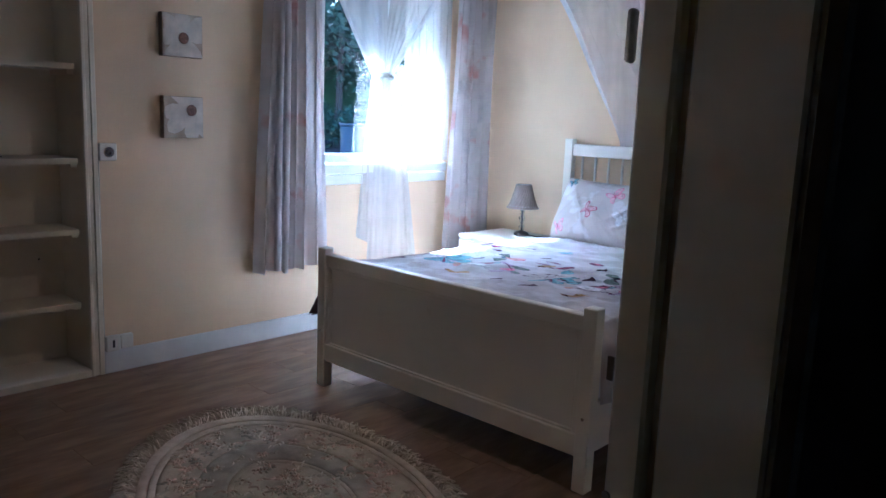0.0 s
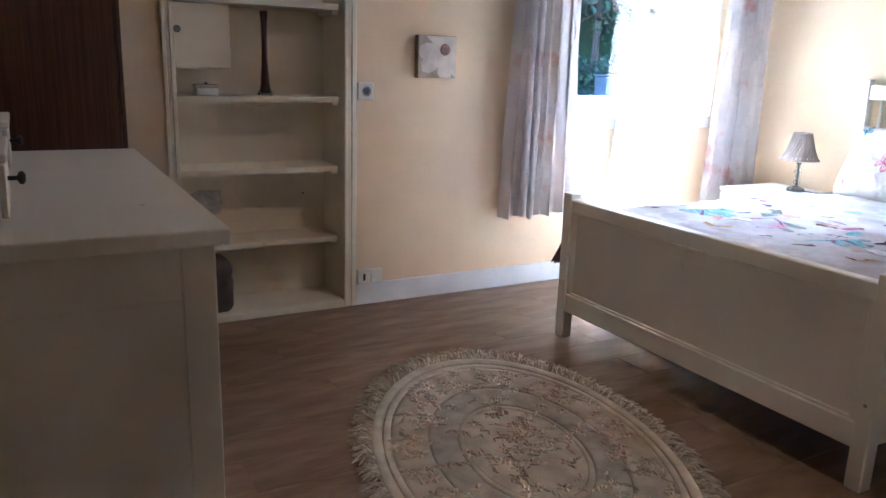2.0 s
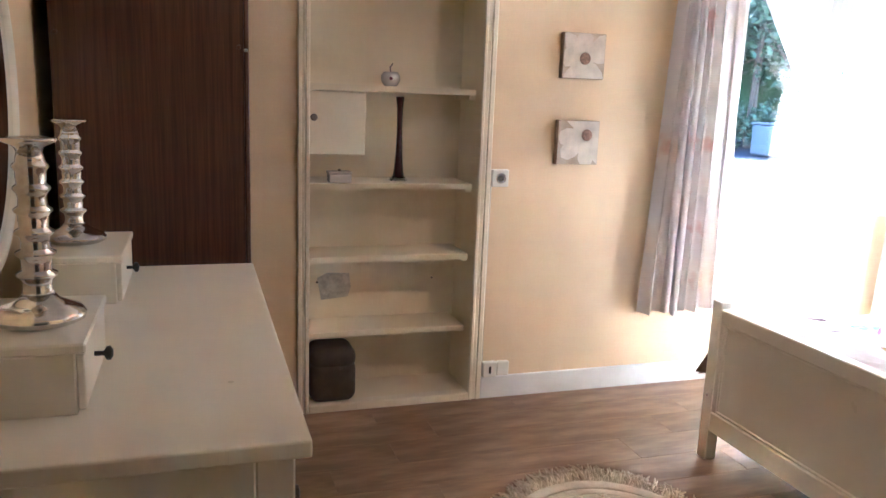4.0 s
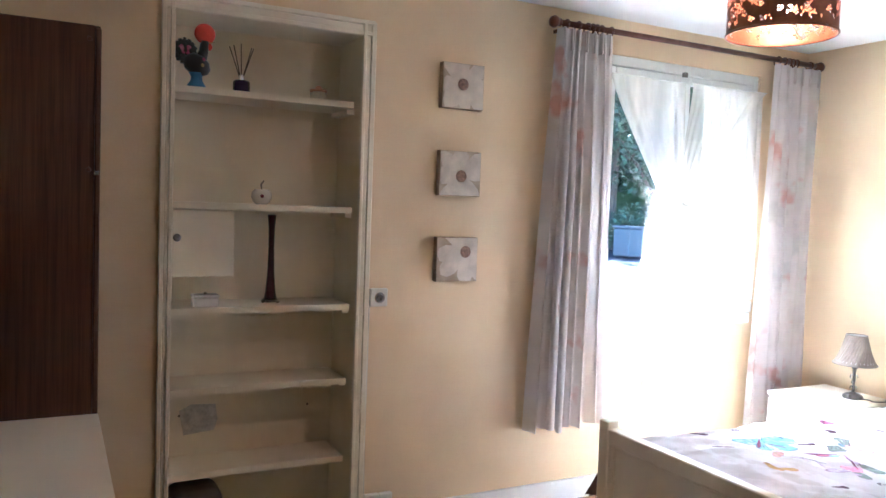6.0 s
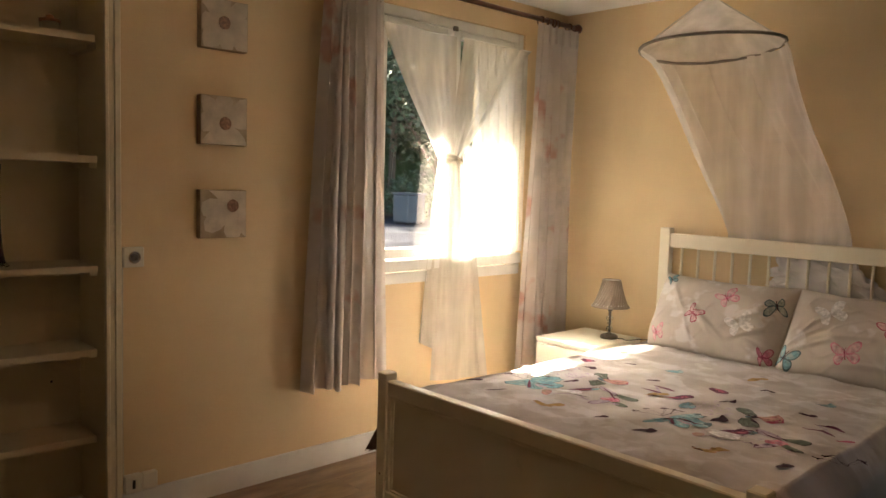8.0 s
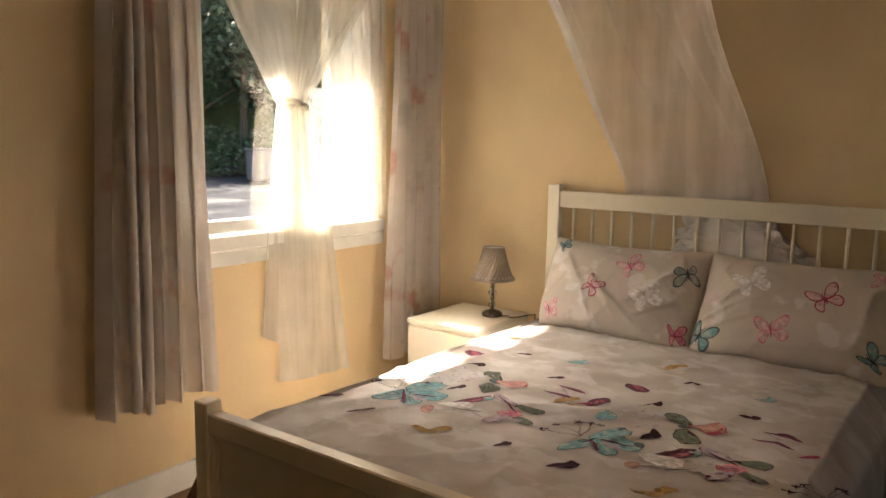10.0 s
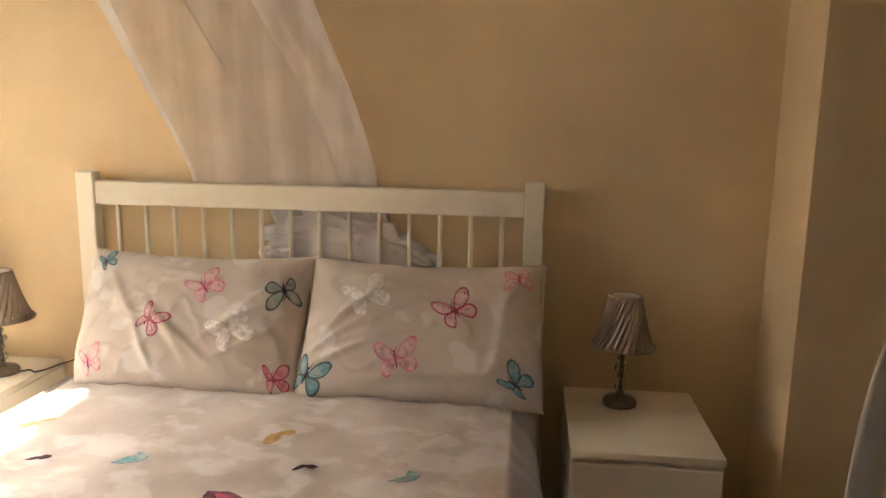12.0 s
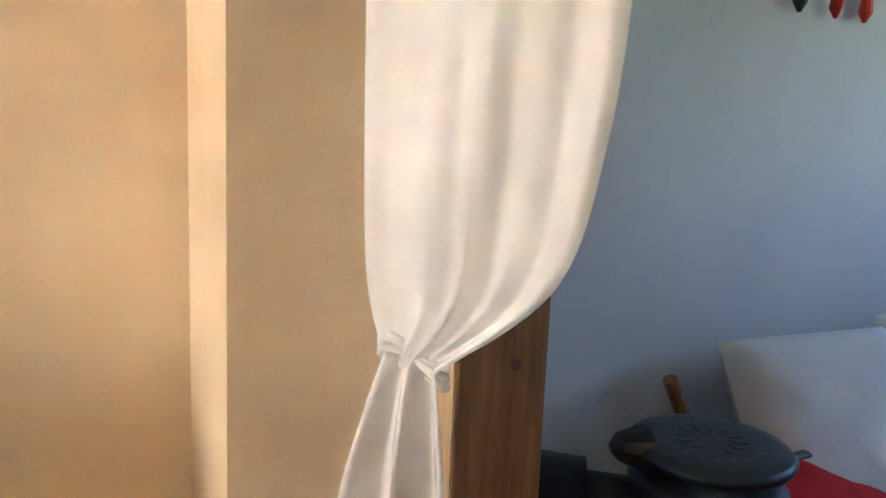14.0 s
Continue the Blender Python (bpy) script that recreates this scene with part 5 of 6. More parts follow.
for x0, x1 in ((DX0 + 0.06, 0.92), (0.932, DX1 - 0.06)):
    for z0, z1 in ((0.13, 0.385), (0.395, 0.65), (0.66, 0.90)):
        fr = part("drawer_front", bx(x0, x1, DY1 - 0.036, DY1 - 0.020, z0, z1, bevel=0.003), WHITE, dr)
        for kx in (lerp(x0, x1, 0.25), lerp(x0, x1, 0.75)):
            part("knob", turned([(0.006, 0), (0.006, 0.010), (0.016, 0.016), (0.014, 0.024), (0.004, 0.027)], (kx, DY1 - 0.020, (z0 + z1) / 2), 12, Matrix.Rotation(radians(-90), 4, "X")), BLACK, fr)


def jewel_box(x0, x1):
    root = thing("jewellery_box", ((x0 + x1) / 2, -4.37, DZ), "small white one-drawer box with a black knob", "box", "boxes on the dresser")
    part("body", bx(x0, x1, -4.47, -4.292, DZ + 0.0005, DZ + 0.096, bevel=0.002), WHITE, root)
    part("lid", bx(x0 - 0.004, x1 + 0.004, -4.472, -4.276, DZ + 0.0965, DZ + 0.112, bevel=0.003), WHITE, root)
    fr = part("drawer_front", bx(x0 + 0.006, x1 - 0.006, -4.2915, -4.280, DZ + 0.006, DZ + 0.092, bevel=0.002), WHITE, root)
    part("knob", turned([(0.004, 0), (0.004, 0.014), (0.011, 0.018), (0.012, 0.024), (0.006, 0.028)], ((x0 + x1) / 2 + 0.02, -4.280, DZ + 0.055), 14, Matrix.Rotation(radians(-90), 4, "X")), BLACK, fr, "black round knob", True)


jewel_box(0.425, 0.73)
jewel_box(1.075, 1.355)


def candlestick(x, y, z):
    root = thing("candlestick", (x, y, z), "tall turned silver mercury-glass candlestick", "candlestick", "candlesticks on the dresser")
    part("base", turned([(0.060, 0), (0.067, 0.004), (0.069, 0.012), (0.062, 0.020), (0.044, 0.028), (0.030, 0.036), (0.024, 0.044)], (x, y, z), 36), SILVER, root, "", True)
    prof = [(0.024, 0.044)]
    for k in range(6):
        z0 = 0.050 + k * 0.034
        prof += [(0.021, z0), (0.020 + 0.002 * (k % 2), z0 + 0.010), (0.022, z0 + 0.018), (0.030 - 0.0008 * k, z0 + 0.024), (0.030 - 0.0008 * k, z0 + 0.028), (0.021, z0 + 0.033)]
    prof += [(0.021, 0.256), (0.018, 0.268)]
    part("stem", turned(prof, (x, y, z), 28), SILVER, root, "", True)
    part("cup", turned([(0.018, 0.268), (0.022, 0.276), (0.040, 0.284), (0.041, 0.289), (0.034, 0.290), (0.014, 0.286)], (x, y, z), 32), SILVER, root, "", True)
    return root


cs = candlestick(1.223, -4.358, DZ + 0.1125)
copy_thing(cs, Matrix.Translation((0.548, -4.395, DZ + 0.1125)) @ Matrix.Rotation(0.9, 4, "Z"))

mirror = thing("wall_mirror", (0.81, S, 1.05), "oval white-framed mirror on the wall over the dresser", "mirror")
MT = Matrix.Translation((0.81, -4.522, 1.44))
bm = bmesh.new()
rows = []
for r, d in ((0.985, -0.010), (1.0, 0.004), (0.985, 0.012), (0.96, 0.008), (0.94, 0.016), (0.915, 0.014), (0.90, 0.004), (0.89, -0.010)):
    rows.append([bm.verts.new(MT @ Vector((0.33 * r * math.cos(a), d, 0.39 * r * math.sin(a)))) for a in [2 * math.pi * k / 72 for k in range(72)]])
rows.append(rows[0])
for a, b in zip(rows, rows[1:]):
    for k in range(72):
        bm.faces.new((a[k], b[k], b[(k + 1) % 72], a[(k + 1) % 72]))
part("frame", bm, WHITE, mirror, "white moulded oval frame", True)
bm = bmesh.new()
outline(bm, [(0.299 * math.cos(2 * math.pi * k / 72), 0.353 * math.sin(2 * math.pi * k / 72)) for k in range(72)], MT @ Matrix.Rotation(radians(-90), 4, "X") , 0.004)
part("glass", bm, MIRROR, mirror, "silvered mirror glass")

# ---- wardrobe ----
wr = thing("wardrobe", (-0.17, -4.23, 0), "dark brown mahogany veneer wardrobe with a plain door", "wardrobe")
part("carcass", bx(-0.45, 0.078, -4.50, -3.957, 0, 1.965, bevel=0.002), BROWN, wr)
wd = part("door", bx(0.080, 0.100, -4.498, -3.972, 0.06, 1.962, bevel=0.002), BROWN, wr)
part("edge_strip", bx(0.079, 0.104, -3.970, -3.956, 0.02, 1.955, bevel=0.003), BROWN, wr)
for y, z in ((-3.985, 1.575), (-3.985, 1.925), (-4.482, 1.59)):
    part("screw", turned([(0.007, 0), (0.006, 0.003), (0.002, 0.004)], (0.100, y, z), 12, Matrix.Rotation(radians(90), 4, "Y")), RODW, wd)
part("catch", bx(0.100, 0.112, -3.972, -3.958, 1.560, 1.572, bevel=0.002), CHROME, wd)

# ---- canvases ----


def canvas(z0, hx, hz, seed, label):
    y0, y1, z1 = -2.492, -2.277, z0 + 0.208
    root = thing("canvas_picture", (W, (y0 + y1) / 2, z0), label, "picture", "flower canvases")
    part("stretcher", bx(W + 0.001, W + 0.038, y0, y1, z0, z1, bevel=0.003), CANVSIDE, root)
    face = part("front", bx(W + 0.0382, W + 0.0405, y0 + 0.001, y1 - 0.001, z0 + 0.001, z1 - 0.001), CANVAS, root)
    rng = random.Random(seed)
    cy, cz = y0 + hx, z0 + hz
    m = Matrix(((0, 0, 1, W + 0.0408), (1, 0, 0, 0), (0, 1, 0, 0), (0, 0, 0, 1)))
    for k in range(8):
        a = k * 0.785 + rng.uniform(-0.15, 0.15)
        ln, wd_ = rng.uniform(0.13, 0.19), rng.uniform(0.034, 0.046)
        pts = []
        for q, w in ((0.1, 0.35), (0.35, 0.85), (0.65, 1.0), (0.88, 0.7), (1.0, 0.05), (0.88, -0.7), (0.65, -1.0), (0.35, -0.85), (0.1, -0.35)):
            py, pz = cy + math.cos(a) * ln * q - math.sin(a) * wd_ * w, cz + math.sin(a) * ln * q + math.cos(a) * wd_ * w
            pts.append((min(max(py, y0 + 0.003), y1 - 0.003), min(max(pz, z0 + 0.003), z1 - 0.003)))
        bm = bmesh.new()
        outline(bm, pts, m @ Matrix.Translation((0, 0, 0.0003 * k)), 0)
        part("petal", bm, PETAL, face)
    part("flower_heart", turned([(0.028, 0), (0.026, 0.003), (0.014, 0.005)], (W + 0.0425, cy, cz), 18, Matrix.Rotation(radians(90), 4, "Y")), HEART, face)


canvas(1.962, 0.105, 0.112, 1, "square canvas of a pale daisy, seen straight on")
canvas(1.560, 0.112, 0.092, 2, "square canvas of a pale daisy, set low")
canvas(1.160, 0.150, 0.140, 3, "square canvas of a pale daisy in the upper corner")

# ---- sockets ----
so = thing("wall_socket", (W, -2.762, 1.05), "square ivory wall socket", "socket")
part("plate", bx(W, W + 0.022, -2.805, -2.722, 1.050, 1.132, bevel=0.004), SOCK, so)
part("well", turned([(0.024, 0), (0.025, 0.002), (0.020, 0.0025), (0.018, 0.001)], (W + 0.0222, -2.762, 1.090), 20, Matrix.Rotation(radians(90), 4, "Y")), CHROME, so)
part("recess", turned([(0.016, 0), (0.015, 0.0012), (0.004, 0.0016)], (W + 0.0246, -2.762, 1.090), 16, Matrix.Rotation(radians(90), 4, "Y")), PEWTER, so, "dark recess")
for dy in (-0.009, 0.009):
    part("contact_hole", turned([(0.003, 0), (0.003, 0.0035)], (W + 0.0222, -2.762 + dy, 1.090), 8, Matrix.Rotation(radians(90), 4, "Y")), BLACK, so)
so2 = thing("floor_socket_box", (W, -2.74, 0.113), "ivory switch and socket box above the baseboard", "socket")
part("box", bx(W, W + 0.030, -2.805, -2.735, 0.113, 0.190, bevel=0.004), SOCK, so2)
part("box", bx(W, W + 0.026, -2.732, -2.668, 0.116, 0.188, bevel=0.004), SOCK, so2)
part("rocker", bx(W + 0.030, W + 0.033, -2.776, -2.764, 0.133, 0.170, bevel=0.001), BLACK, so2)
ch = thing("cable", (W, -2.803, 0.19), "thin white cable running down the wall", "cable")
part("wire", tb([(W + 0.004, -2.803, 0.19), (W + 0.004, -2.806, 0.6), (W + 0.004, -2.803, 1.05)], 0.003, 6), SOCK, ch)

# ---- things in the niche ----
roo = thing("rooster_figurine", (-0.86, -3.555, 1.950), "painted rooster figurine, black with red comb and blue foot", "figurine")
bm = bmesh.new()
x, y, z = -0.86, -3.555, 1.950
part("foot", turned([(0.036, 0), (0.036, 0.012), (0.024, 0.030), (0.022, 0.048), (0.030, 0.062)], (x, y, z), 20), BLUE, roo, "", True)
part("body", turned([(0.012, -0.055), (0.034, -0.035), (0.044, 0.0), (0.036, 0.034), (0.014, 0.056)], (x, y, z + 0.095), 18, Matrix.Rotation(radians(62), 4, "X")), DARK, roo, "", True)
part("neck", tb([(x, y + 0.010, z + 0.105), (x, y + 0.026, z + 0.150), (x, y + 0.030, z + 0.192)], [0.026, 0.019, 0.017], 12), DARK, roo, "", True)
for k in range(13):
    a = radians(-30 + 24 * k)
    part("tail_feather", tb([(x, y - 0.030, z + 0.095), (x + 0.006 * (k % 3 - 1), y - 0.050 + 0.026 * math.cos(a), z + 0.142 + 0.028 * math.sin(a)), (x, y - 0.048 + 0.048 * math.cos(a), z + 0.146 + 0.050 * math.sin(a))], [0.012, 0.013, 0.007], 7), DARK, roo, "", True)
part("tail_disc", turned([(0.036, -0.011), (0.044, -0.006), (0.046, 0), (0.044, 0.006), (0.034, 0.012)], (x, y - 0.048, z + 0.146), 24, Matrix.Rotation(radians(90), 4, "Y")), DARK, roo, "", True)
for dy, dz, r in ((-0.013, 0.008, 0.012), (0.013, 0.008, 0.012), (-0.009, -0.010, 0.009), (0.010, -0.010, 0.009)):
    part("tail_spot", turned([(r, 0), (r * 0.85, 0.003), (r * 0.3, 0.004)], (x + 0.012, y - 0.048 + dy, z + 0.148 + dz), 12, Matrix.Rotation(radians(90), 4, "Y")), INK["crimson"], roo, "pink painted petal")
for dy, dz, ink in ((0.016, -0.008, "gold"), (-0.004, 0.008, "crimson"), (0.028, 0.004, "teal"), (0.004, -0.016, "rose"), (0.022, 0.016, "crimson")):
    part("wing_spot", turned([(0.007, 0), (0.006, 0.002), (0.002, 0.003)], (x + 0.040 - 8 * abs(dy - 0.012) ** 2 * 10, y + dy, z + 0.098 + dz), 10, Matrix.Rotation(radians(90), 4, "Y")), INK[ink], roo)
part("comb", turned([(0.030, -0.011), (0.040, -0.006), (0.042, 0), (0.040, 0.006), (0.030, 0.011)], (x, y + 0.030, z + 0.222), 22, Matrix.Rotation(radians(90), 4, "Y")), RED, roo, "", True)
part("wattle", turned([(0.004, -0.014), (0.012, 0), (0.004, 0.014)], (x, y + 0.050, z + 0.172), 10), RED, roo)
part("beak", turned([(0.009, 0), (0.001, 0.022)], (x, y + 0.046, z + 0.192), 10, Matrix.Rotation(radians(-90), 4, "X")), INK["gold"], roo)
rd = thing("reed_diffuser", (-0.86, -3.375, 1.950), "plum glass reed diffuser with black reeds", "diffuser")
part("bottle", turned([(0.033, 0), (0.035, 0.004), (0.035, 0.044), (0.030, 0.050), (0.012, 0.052)], (-0.86, -3.375, 1.950), 20), PLUM, rd, "", True)
part("neck", turned([(0.011, 0.052), (0.011, 0.072), (0.008, 0.074)], (-0.86, -3.375, 1.950), 14), CHROME, rd)
for dx, dy in ((0.004, -0.052), (0.01, -0.036), (-0.01, -0.002), (0.0, 0.040), (0.006, 0.046)):
    part("reed", tb([(-0.86, -3.375 + dy * 0.05, 2.0), (-0.86 + dx, -3.375 + dy, 2.155 - abs(dy) * 0.4)], 0.0022, 5), BLACK, rd)
aj = thing("glass_candle_jar", (-0.93, -3.02, 1.950), "small clear jar with an amber lid", "jar")
part("jar", turned([(0.034, 0), (0.036, 0.004), (0.036, 0.040), (0.032, 0.046)], (-0.93, -3.02, 1.950), 18), CRYSTAL, aj, "", True)
part("lid", turned([(0.038, 0.046), (0.039, 0.056), (0.016, 0.060), (0.014, 0.070), (0.006, 0.074)], (-0.93, -3.02, 1.950), 18), AMBER, aj, "", True)
ap = thing("porcelain_apple", (-0.90, -3.27, 1.490), "white porcelain apple with a stalk", "ornament")
part("apple", turned([(0.020, 0), (0.032, 0.006), (0.043, 0.028), (0.042, 0.048), (0.030, 0.064), (0.012, 0.064), (0.004, 0.058)], (-0.90, -3.27, 1.490), 22), CHINA, ap, "", True)
part("stalk", tb([(-0.90, -3.27, 1.548), (-0.897, -3.274, 1.575), (-0.895, -3.262, 1.592)], 0.0035, 6), PEWTER, ap)
part("motif", turned([(0.008, 0), (0.007, 0.002)], (-0.858, -3.278, 1.525), 10, Matrix.Rotation(radians(90), 4, "Y")), INK["plum"], ap)
vs = thing("tall_vase", (-0.93, -3.215, 1.060), "tall slender aubergine glass vase on a clear foot", "vase")
part("body", turned([(0.030, 0.012), (0.022, 0.05), (0.015, 0.14), (0.0125, 0.24), (0.014, 0.33), (0.019, 0.385), (0.016, 0.386)], (-0.93, -3.215, 1.060), 22), VASEM, vs, "", True)
part("foot", turned([(0.040, 0), (0.042, 0.005), (0.036, 0.012), (0.026, 0.022), (0.010, 0.026)], (-0.93, -3.215, 1.060), 10), CRYSTAL, vs)
tr = thing("trinket_box", (-0.86, -3.505, 1.060), "white porcelain trinket box with a lid", "box")
part("body", bx(-0.895, -0.825, -3.556, -3.455, 1.060, 1.098, bevel=0.005, seg=2), CHINA, tr)
part("lid", bx(-0.898, -0.822, -3.559, -3.452, 1.0985, 1.110, bevel=0.005, seg=2), CHINA, tr)
part("knob", turned([(0.006, 0), (0.008, 0.006), (0.003, 0.010)], (-0.86, -3.505, 1.110), 10), PEWTER, tr)
pf = thing("storage_pouf", (-0.87, -3.53, 0.036), "dark brown leatherette box with padded lid", "pouf")
part("body", bx(-0.985, -0.78, -3.64, -3.425, 0.037, 0.235, bevel=0.045, seg=5), LEATHER, pf, "", True)
part("lid", bx(-0.985, -0.78, -3.64, -3.425, 0.190, 0.300, bevel=0.05, seg=6), LEATHER, pf, "", True)

# ---- pendant lamp ----
PX, PY, PZ0, PZ1, PR = 0.83, -2.20, 2.040, 2.215, 0.150
pl = thing("pendant_lamp", (PX, PY, TOP), "copper drum pendant with pierced flowers, switched on", "pendant lamp")
part("rose", turned([(0.045, 0), (0.045, -0.012), (0.02, -0.03), (0.006, -0.035)], (PX, PY, TOP), 18), COPPER, pl)
part("flex", tb([(PX, PY, TOP - 0.03), (PX, PY, 2.22)], 0.003, 6), BLACK, pl)
bm = bmesh.new()
rng = random.Random(3)
n, nz = 210, 40
g = [[bm.verts.new((PX + PR * math.cos(2 * math.pi * i / n), PY + PR * math.sin(2 * math.pi * i / n), lerp(PZ0, PZ1, j / nz))) for j in range(nz + 1)] for i in range(n)]
cw, chh = 2 * math.pi * PR / n, (PZ1 - PZ0) / nz
cent = [(rng.uniform(0, n), rng.uniform(4, nz - 4), rng.uniform(1.8, 3.0), rng.uniform(0, 1.2)) for _ in range(230)]


def pierced(i, j):
    if j < 3 or j > nz - 4:
        return False
    for ci, cj, r, ph in cent:
        di = (i - ci + n / 2) % n - n / 2
        dj = j - cj
        d = math.hypot(di, dj)
        if 0.7 < d < r * (0.62 + 0.38 * math.cos(5 * math.atan2(dj, di) + ph)):
            return True
    return False


for i in range(n):
    for j in range(nz):
        if not pierced(i + 0.5, j + 0.5):
            bm.faces.new((g[i][j], g[(i + 1) % n][j], g[(i + 1) % n][j + 1], g[i][j + 1]))
shade = part("shade", bm, COPPER, pl, "pierced copper drum")
for z in (PZ0, PZ1):
    bm = bmesh.new()
    tube(bm, [(PX + PR * math.cos(a), PY + PR * math.sin(a), z) for a in [2 * math.pi * k / 64 for k in range(65)]], 0.004, 6)
    part("rim", bm, COPPER, shade, smooth=True)
for a in (0.4, 2.5, 4.6):
    part("spoke", tb([(PX + 0.012 * math.cos(a), PY + 0.012 * math.sin(a), 2.205), (PX + PR * math.cos(a), PY + PR * math.sin(a), 2.212)], 0.002, 5), COPPER, pl)
part("bulb_holder", turned([(0.018, 2.19), (0.02, 2.195), (0.02, 2.235), (0.008, 2.245)], (PX, PY, 0), 14), BLACK, pl)
bulb = part("bulb", turned([(0.012, 2.185), (0.020, 2.172), (0.030, 2.145), (0.030, 2.125), (0.020, 2.105), (0.004, 2.098)], (PX, PY, 0), 20), BULB, pl, "glowing warm bulb", True)
bulb.visible_shadow = False

# ---- next room: stove, cushions ----
SX, SY, SZ = 3.195, -0.49, 0.745
st = thing("cast_iron_stove", (SX, SY, 0), "black enamelled cast-iron stove with a pierced lid", "stove")
part("body", turned([(0.16, 0.10), (0.17, 0.12), (0.145, 0.16), (0.138, 0.40), (0.142, 0.58), (0.160, 0.63), (0.163, 0.655), (0.14, 0.675)], (SX, SY, 0), 36), IRON, st, "", True)
for a in (0.6, 2.2, 3.8, 5.4):
    part("foot", tb([(SX + 0.16 * math.cos(a), SY + 0.16 * math.sin(a), 0.13), (SX + 0.20 * math.cos(a), SY + 0.20 * math.sin(a), 0.06), (SX + 0.19 * math.cos(a), SY + 0.19 * math.sin(a), 0.0)], [0.025, 0.018, 0.022], 8), IRON, st)
lid = part("lid", turned([(0.14, SZ - 0.035), (0.168, SZ - 0.030), (0.172, SZ - 0.018), (0.160, SZ - 0.006), (0.138, SZ - 0.002), (0.125, SZ), (0.02, SZ + 0.002)], (SX, SY, 0), 48), IRON, st, "pierced ornamental lid", True)
for k in range(22):
    a = 2 * math.pi * k / 22
    bm = bmesh.new()
    m = Matrix.Translation((SX, SY, SZ - 0.001)) @ Matrix.Rotation(a, 4, "Z") @ Matrix.Translation((0.103, 0, 0))
    outline(bm, [(-0.013, 0), (-0.005, 0.006), (0.007, 0.005), (0.012, 0), (0.007, -0.005), (-0.005, -0.006)], m, 0.0016)
    part("slot", bm, BLACK, lid)
for k in range(12):
    a = 2 * math.pi * (k + 0.5) / 12
    bm = bmesh.new()
    m = Matrix.Translation((SX, SY, SZ)) @ Matrix.Rotation(a, 4, "Z") @ Matrix.Translation((0.060, 0, 0))
    outline(bm, [(-0.028, 0), (-0.004, 0.007), (0.012, 0.004), (0.012, -0.004), (-0.004, -0.007)], m, 0.0028)
    part("rib", bm, IRON, lid)
part("spout", tb([(SX - 0.13, SY + 0.055, SZ - 0.018), (SX - 0.185, SY + 0.075, SZ - 0.014), (SX - 0.20, SY + 0.08, SZ - 0.02)], [0.05, 0.030, 0.012], 10), IRON, lid)
part("tab", bx(SX + 0.13, SX + 0.185, SY - 0.11, SY - 0.085, SZ - 0.03, SZ - 0.018, bevel=0.004), IRON, lid)
part("flue", tb([(SX - 0.12, SY + 0.05, 0.60), (SX - 0.24, SY + 0.13, 0.61)], 0.055, 18), IRON, st, "", True)
part("flue_elbow", tb([(SX - 0.23, SY + 0.125, 0.612), (SX - 0.33, SY + 0.20, 0.62), (SX - 0.42, SY + 0.27, 0.62), (SX - 0.43, SY + 0.42, 0.62)], 0.078, 18), IRON, st, "", True)
part("poker_rest", tb([(SX - 0.30, SY + 0.10, 0.44), (SX - 0.16, SY + 0.06, 0.46)], [0.02, 0.045], 12), PINE, st)


def cushion(at, wd_, ht, th, rx, rz, m_, label, seed, ry=0):
    root = thing("cushion", at, label, "cushion", "cushions of the next room")
    T = pose(*at, rx, ry, rz)

    def f(a, b, side):
        e = max(0, 1 - abs(a) ** 4) * max(0, 1 - abs(b) ** 4)
        w = 0.010 * noise.noise(Vector((a * 3 + seed, b * 3, seed)))
        return T @ Vector((a * wd_ / 2 * (1 - 0.03 * (1 - b * b)), (b + 1) * ht / 2, side * (th / 2 * math.sqrt(e) + w * min(1, 3 * e))))
    bm = sheet(lambda u, v: f(2 * u - 1, 2 * v - 1, 1), 26, 26)
    sheet(lambda u, v: f(2 * u - 1, 1 - 2 * v, -1), 14, 14, bm)
    part("cover", bm, m_, root, smooth=True)


cushion((3.93, -0.38, 0.37), 0.66, 0.50, 0.20, 62, -6, FUTON, "white square cushion leaning on the wall", 1.0)
cushion((4.58, -0.40, 0.40), 0.62, 0.50, 0.20, 62, -2, FUTON, "white square cushion beside another", 5.0)
sofa = thing("low_sofa", (4.2, -0.55, 0), "low sofa with pale cover behind the stove", "sofa")
part("seat", bx(3.55, 5.1, -0.95, -0.05, 0.12, 0.40, bevel=0.05, seg=3), FUTON, sofa, "", True)
part("frame", bx(3.57, 5.08, -0.90, -0.08, 0.0, 0.12), PINE, sofa)
part("arm_post", tb([(3.85, -0.12, 0.02), (3.43, -0.14, 0.735)], 0.020, 10), PINE, sofa, "pale pine arm post")
cushion((3.62, -0.78, 0.46), 0.62, 0.40, 0.16, 12, 40, REDCL, "red cloth cushion beside the stove", 9.0)
hk = thing("wall_hanging", (4.08, -0.02, 1.74), "row of small dark and red hanging ornaments", "ornament")
part("cord", tb([(3.85, -0.012, 2.0), (4.08, -0.012, 1.90), (4.40, -0.012, 2.0)], 0.002, 5), BLACK, hk)
for x_, m_ in ((3.925, DARK), (4.09, RED), (4.23, RED)):
    part("tassel", turned([(0.006, 0.16), (0.014, 0.10), (0.022, 0.03), (0.006, 0.0)], (x_, -0.03, 1.735), 10), m_, hk)

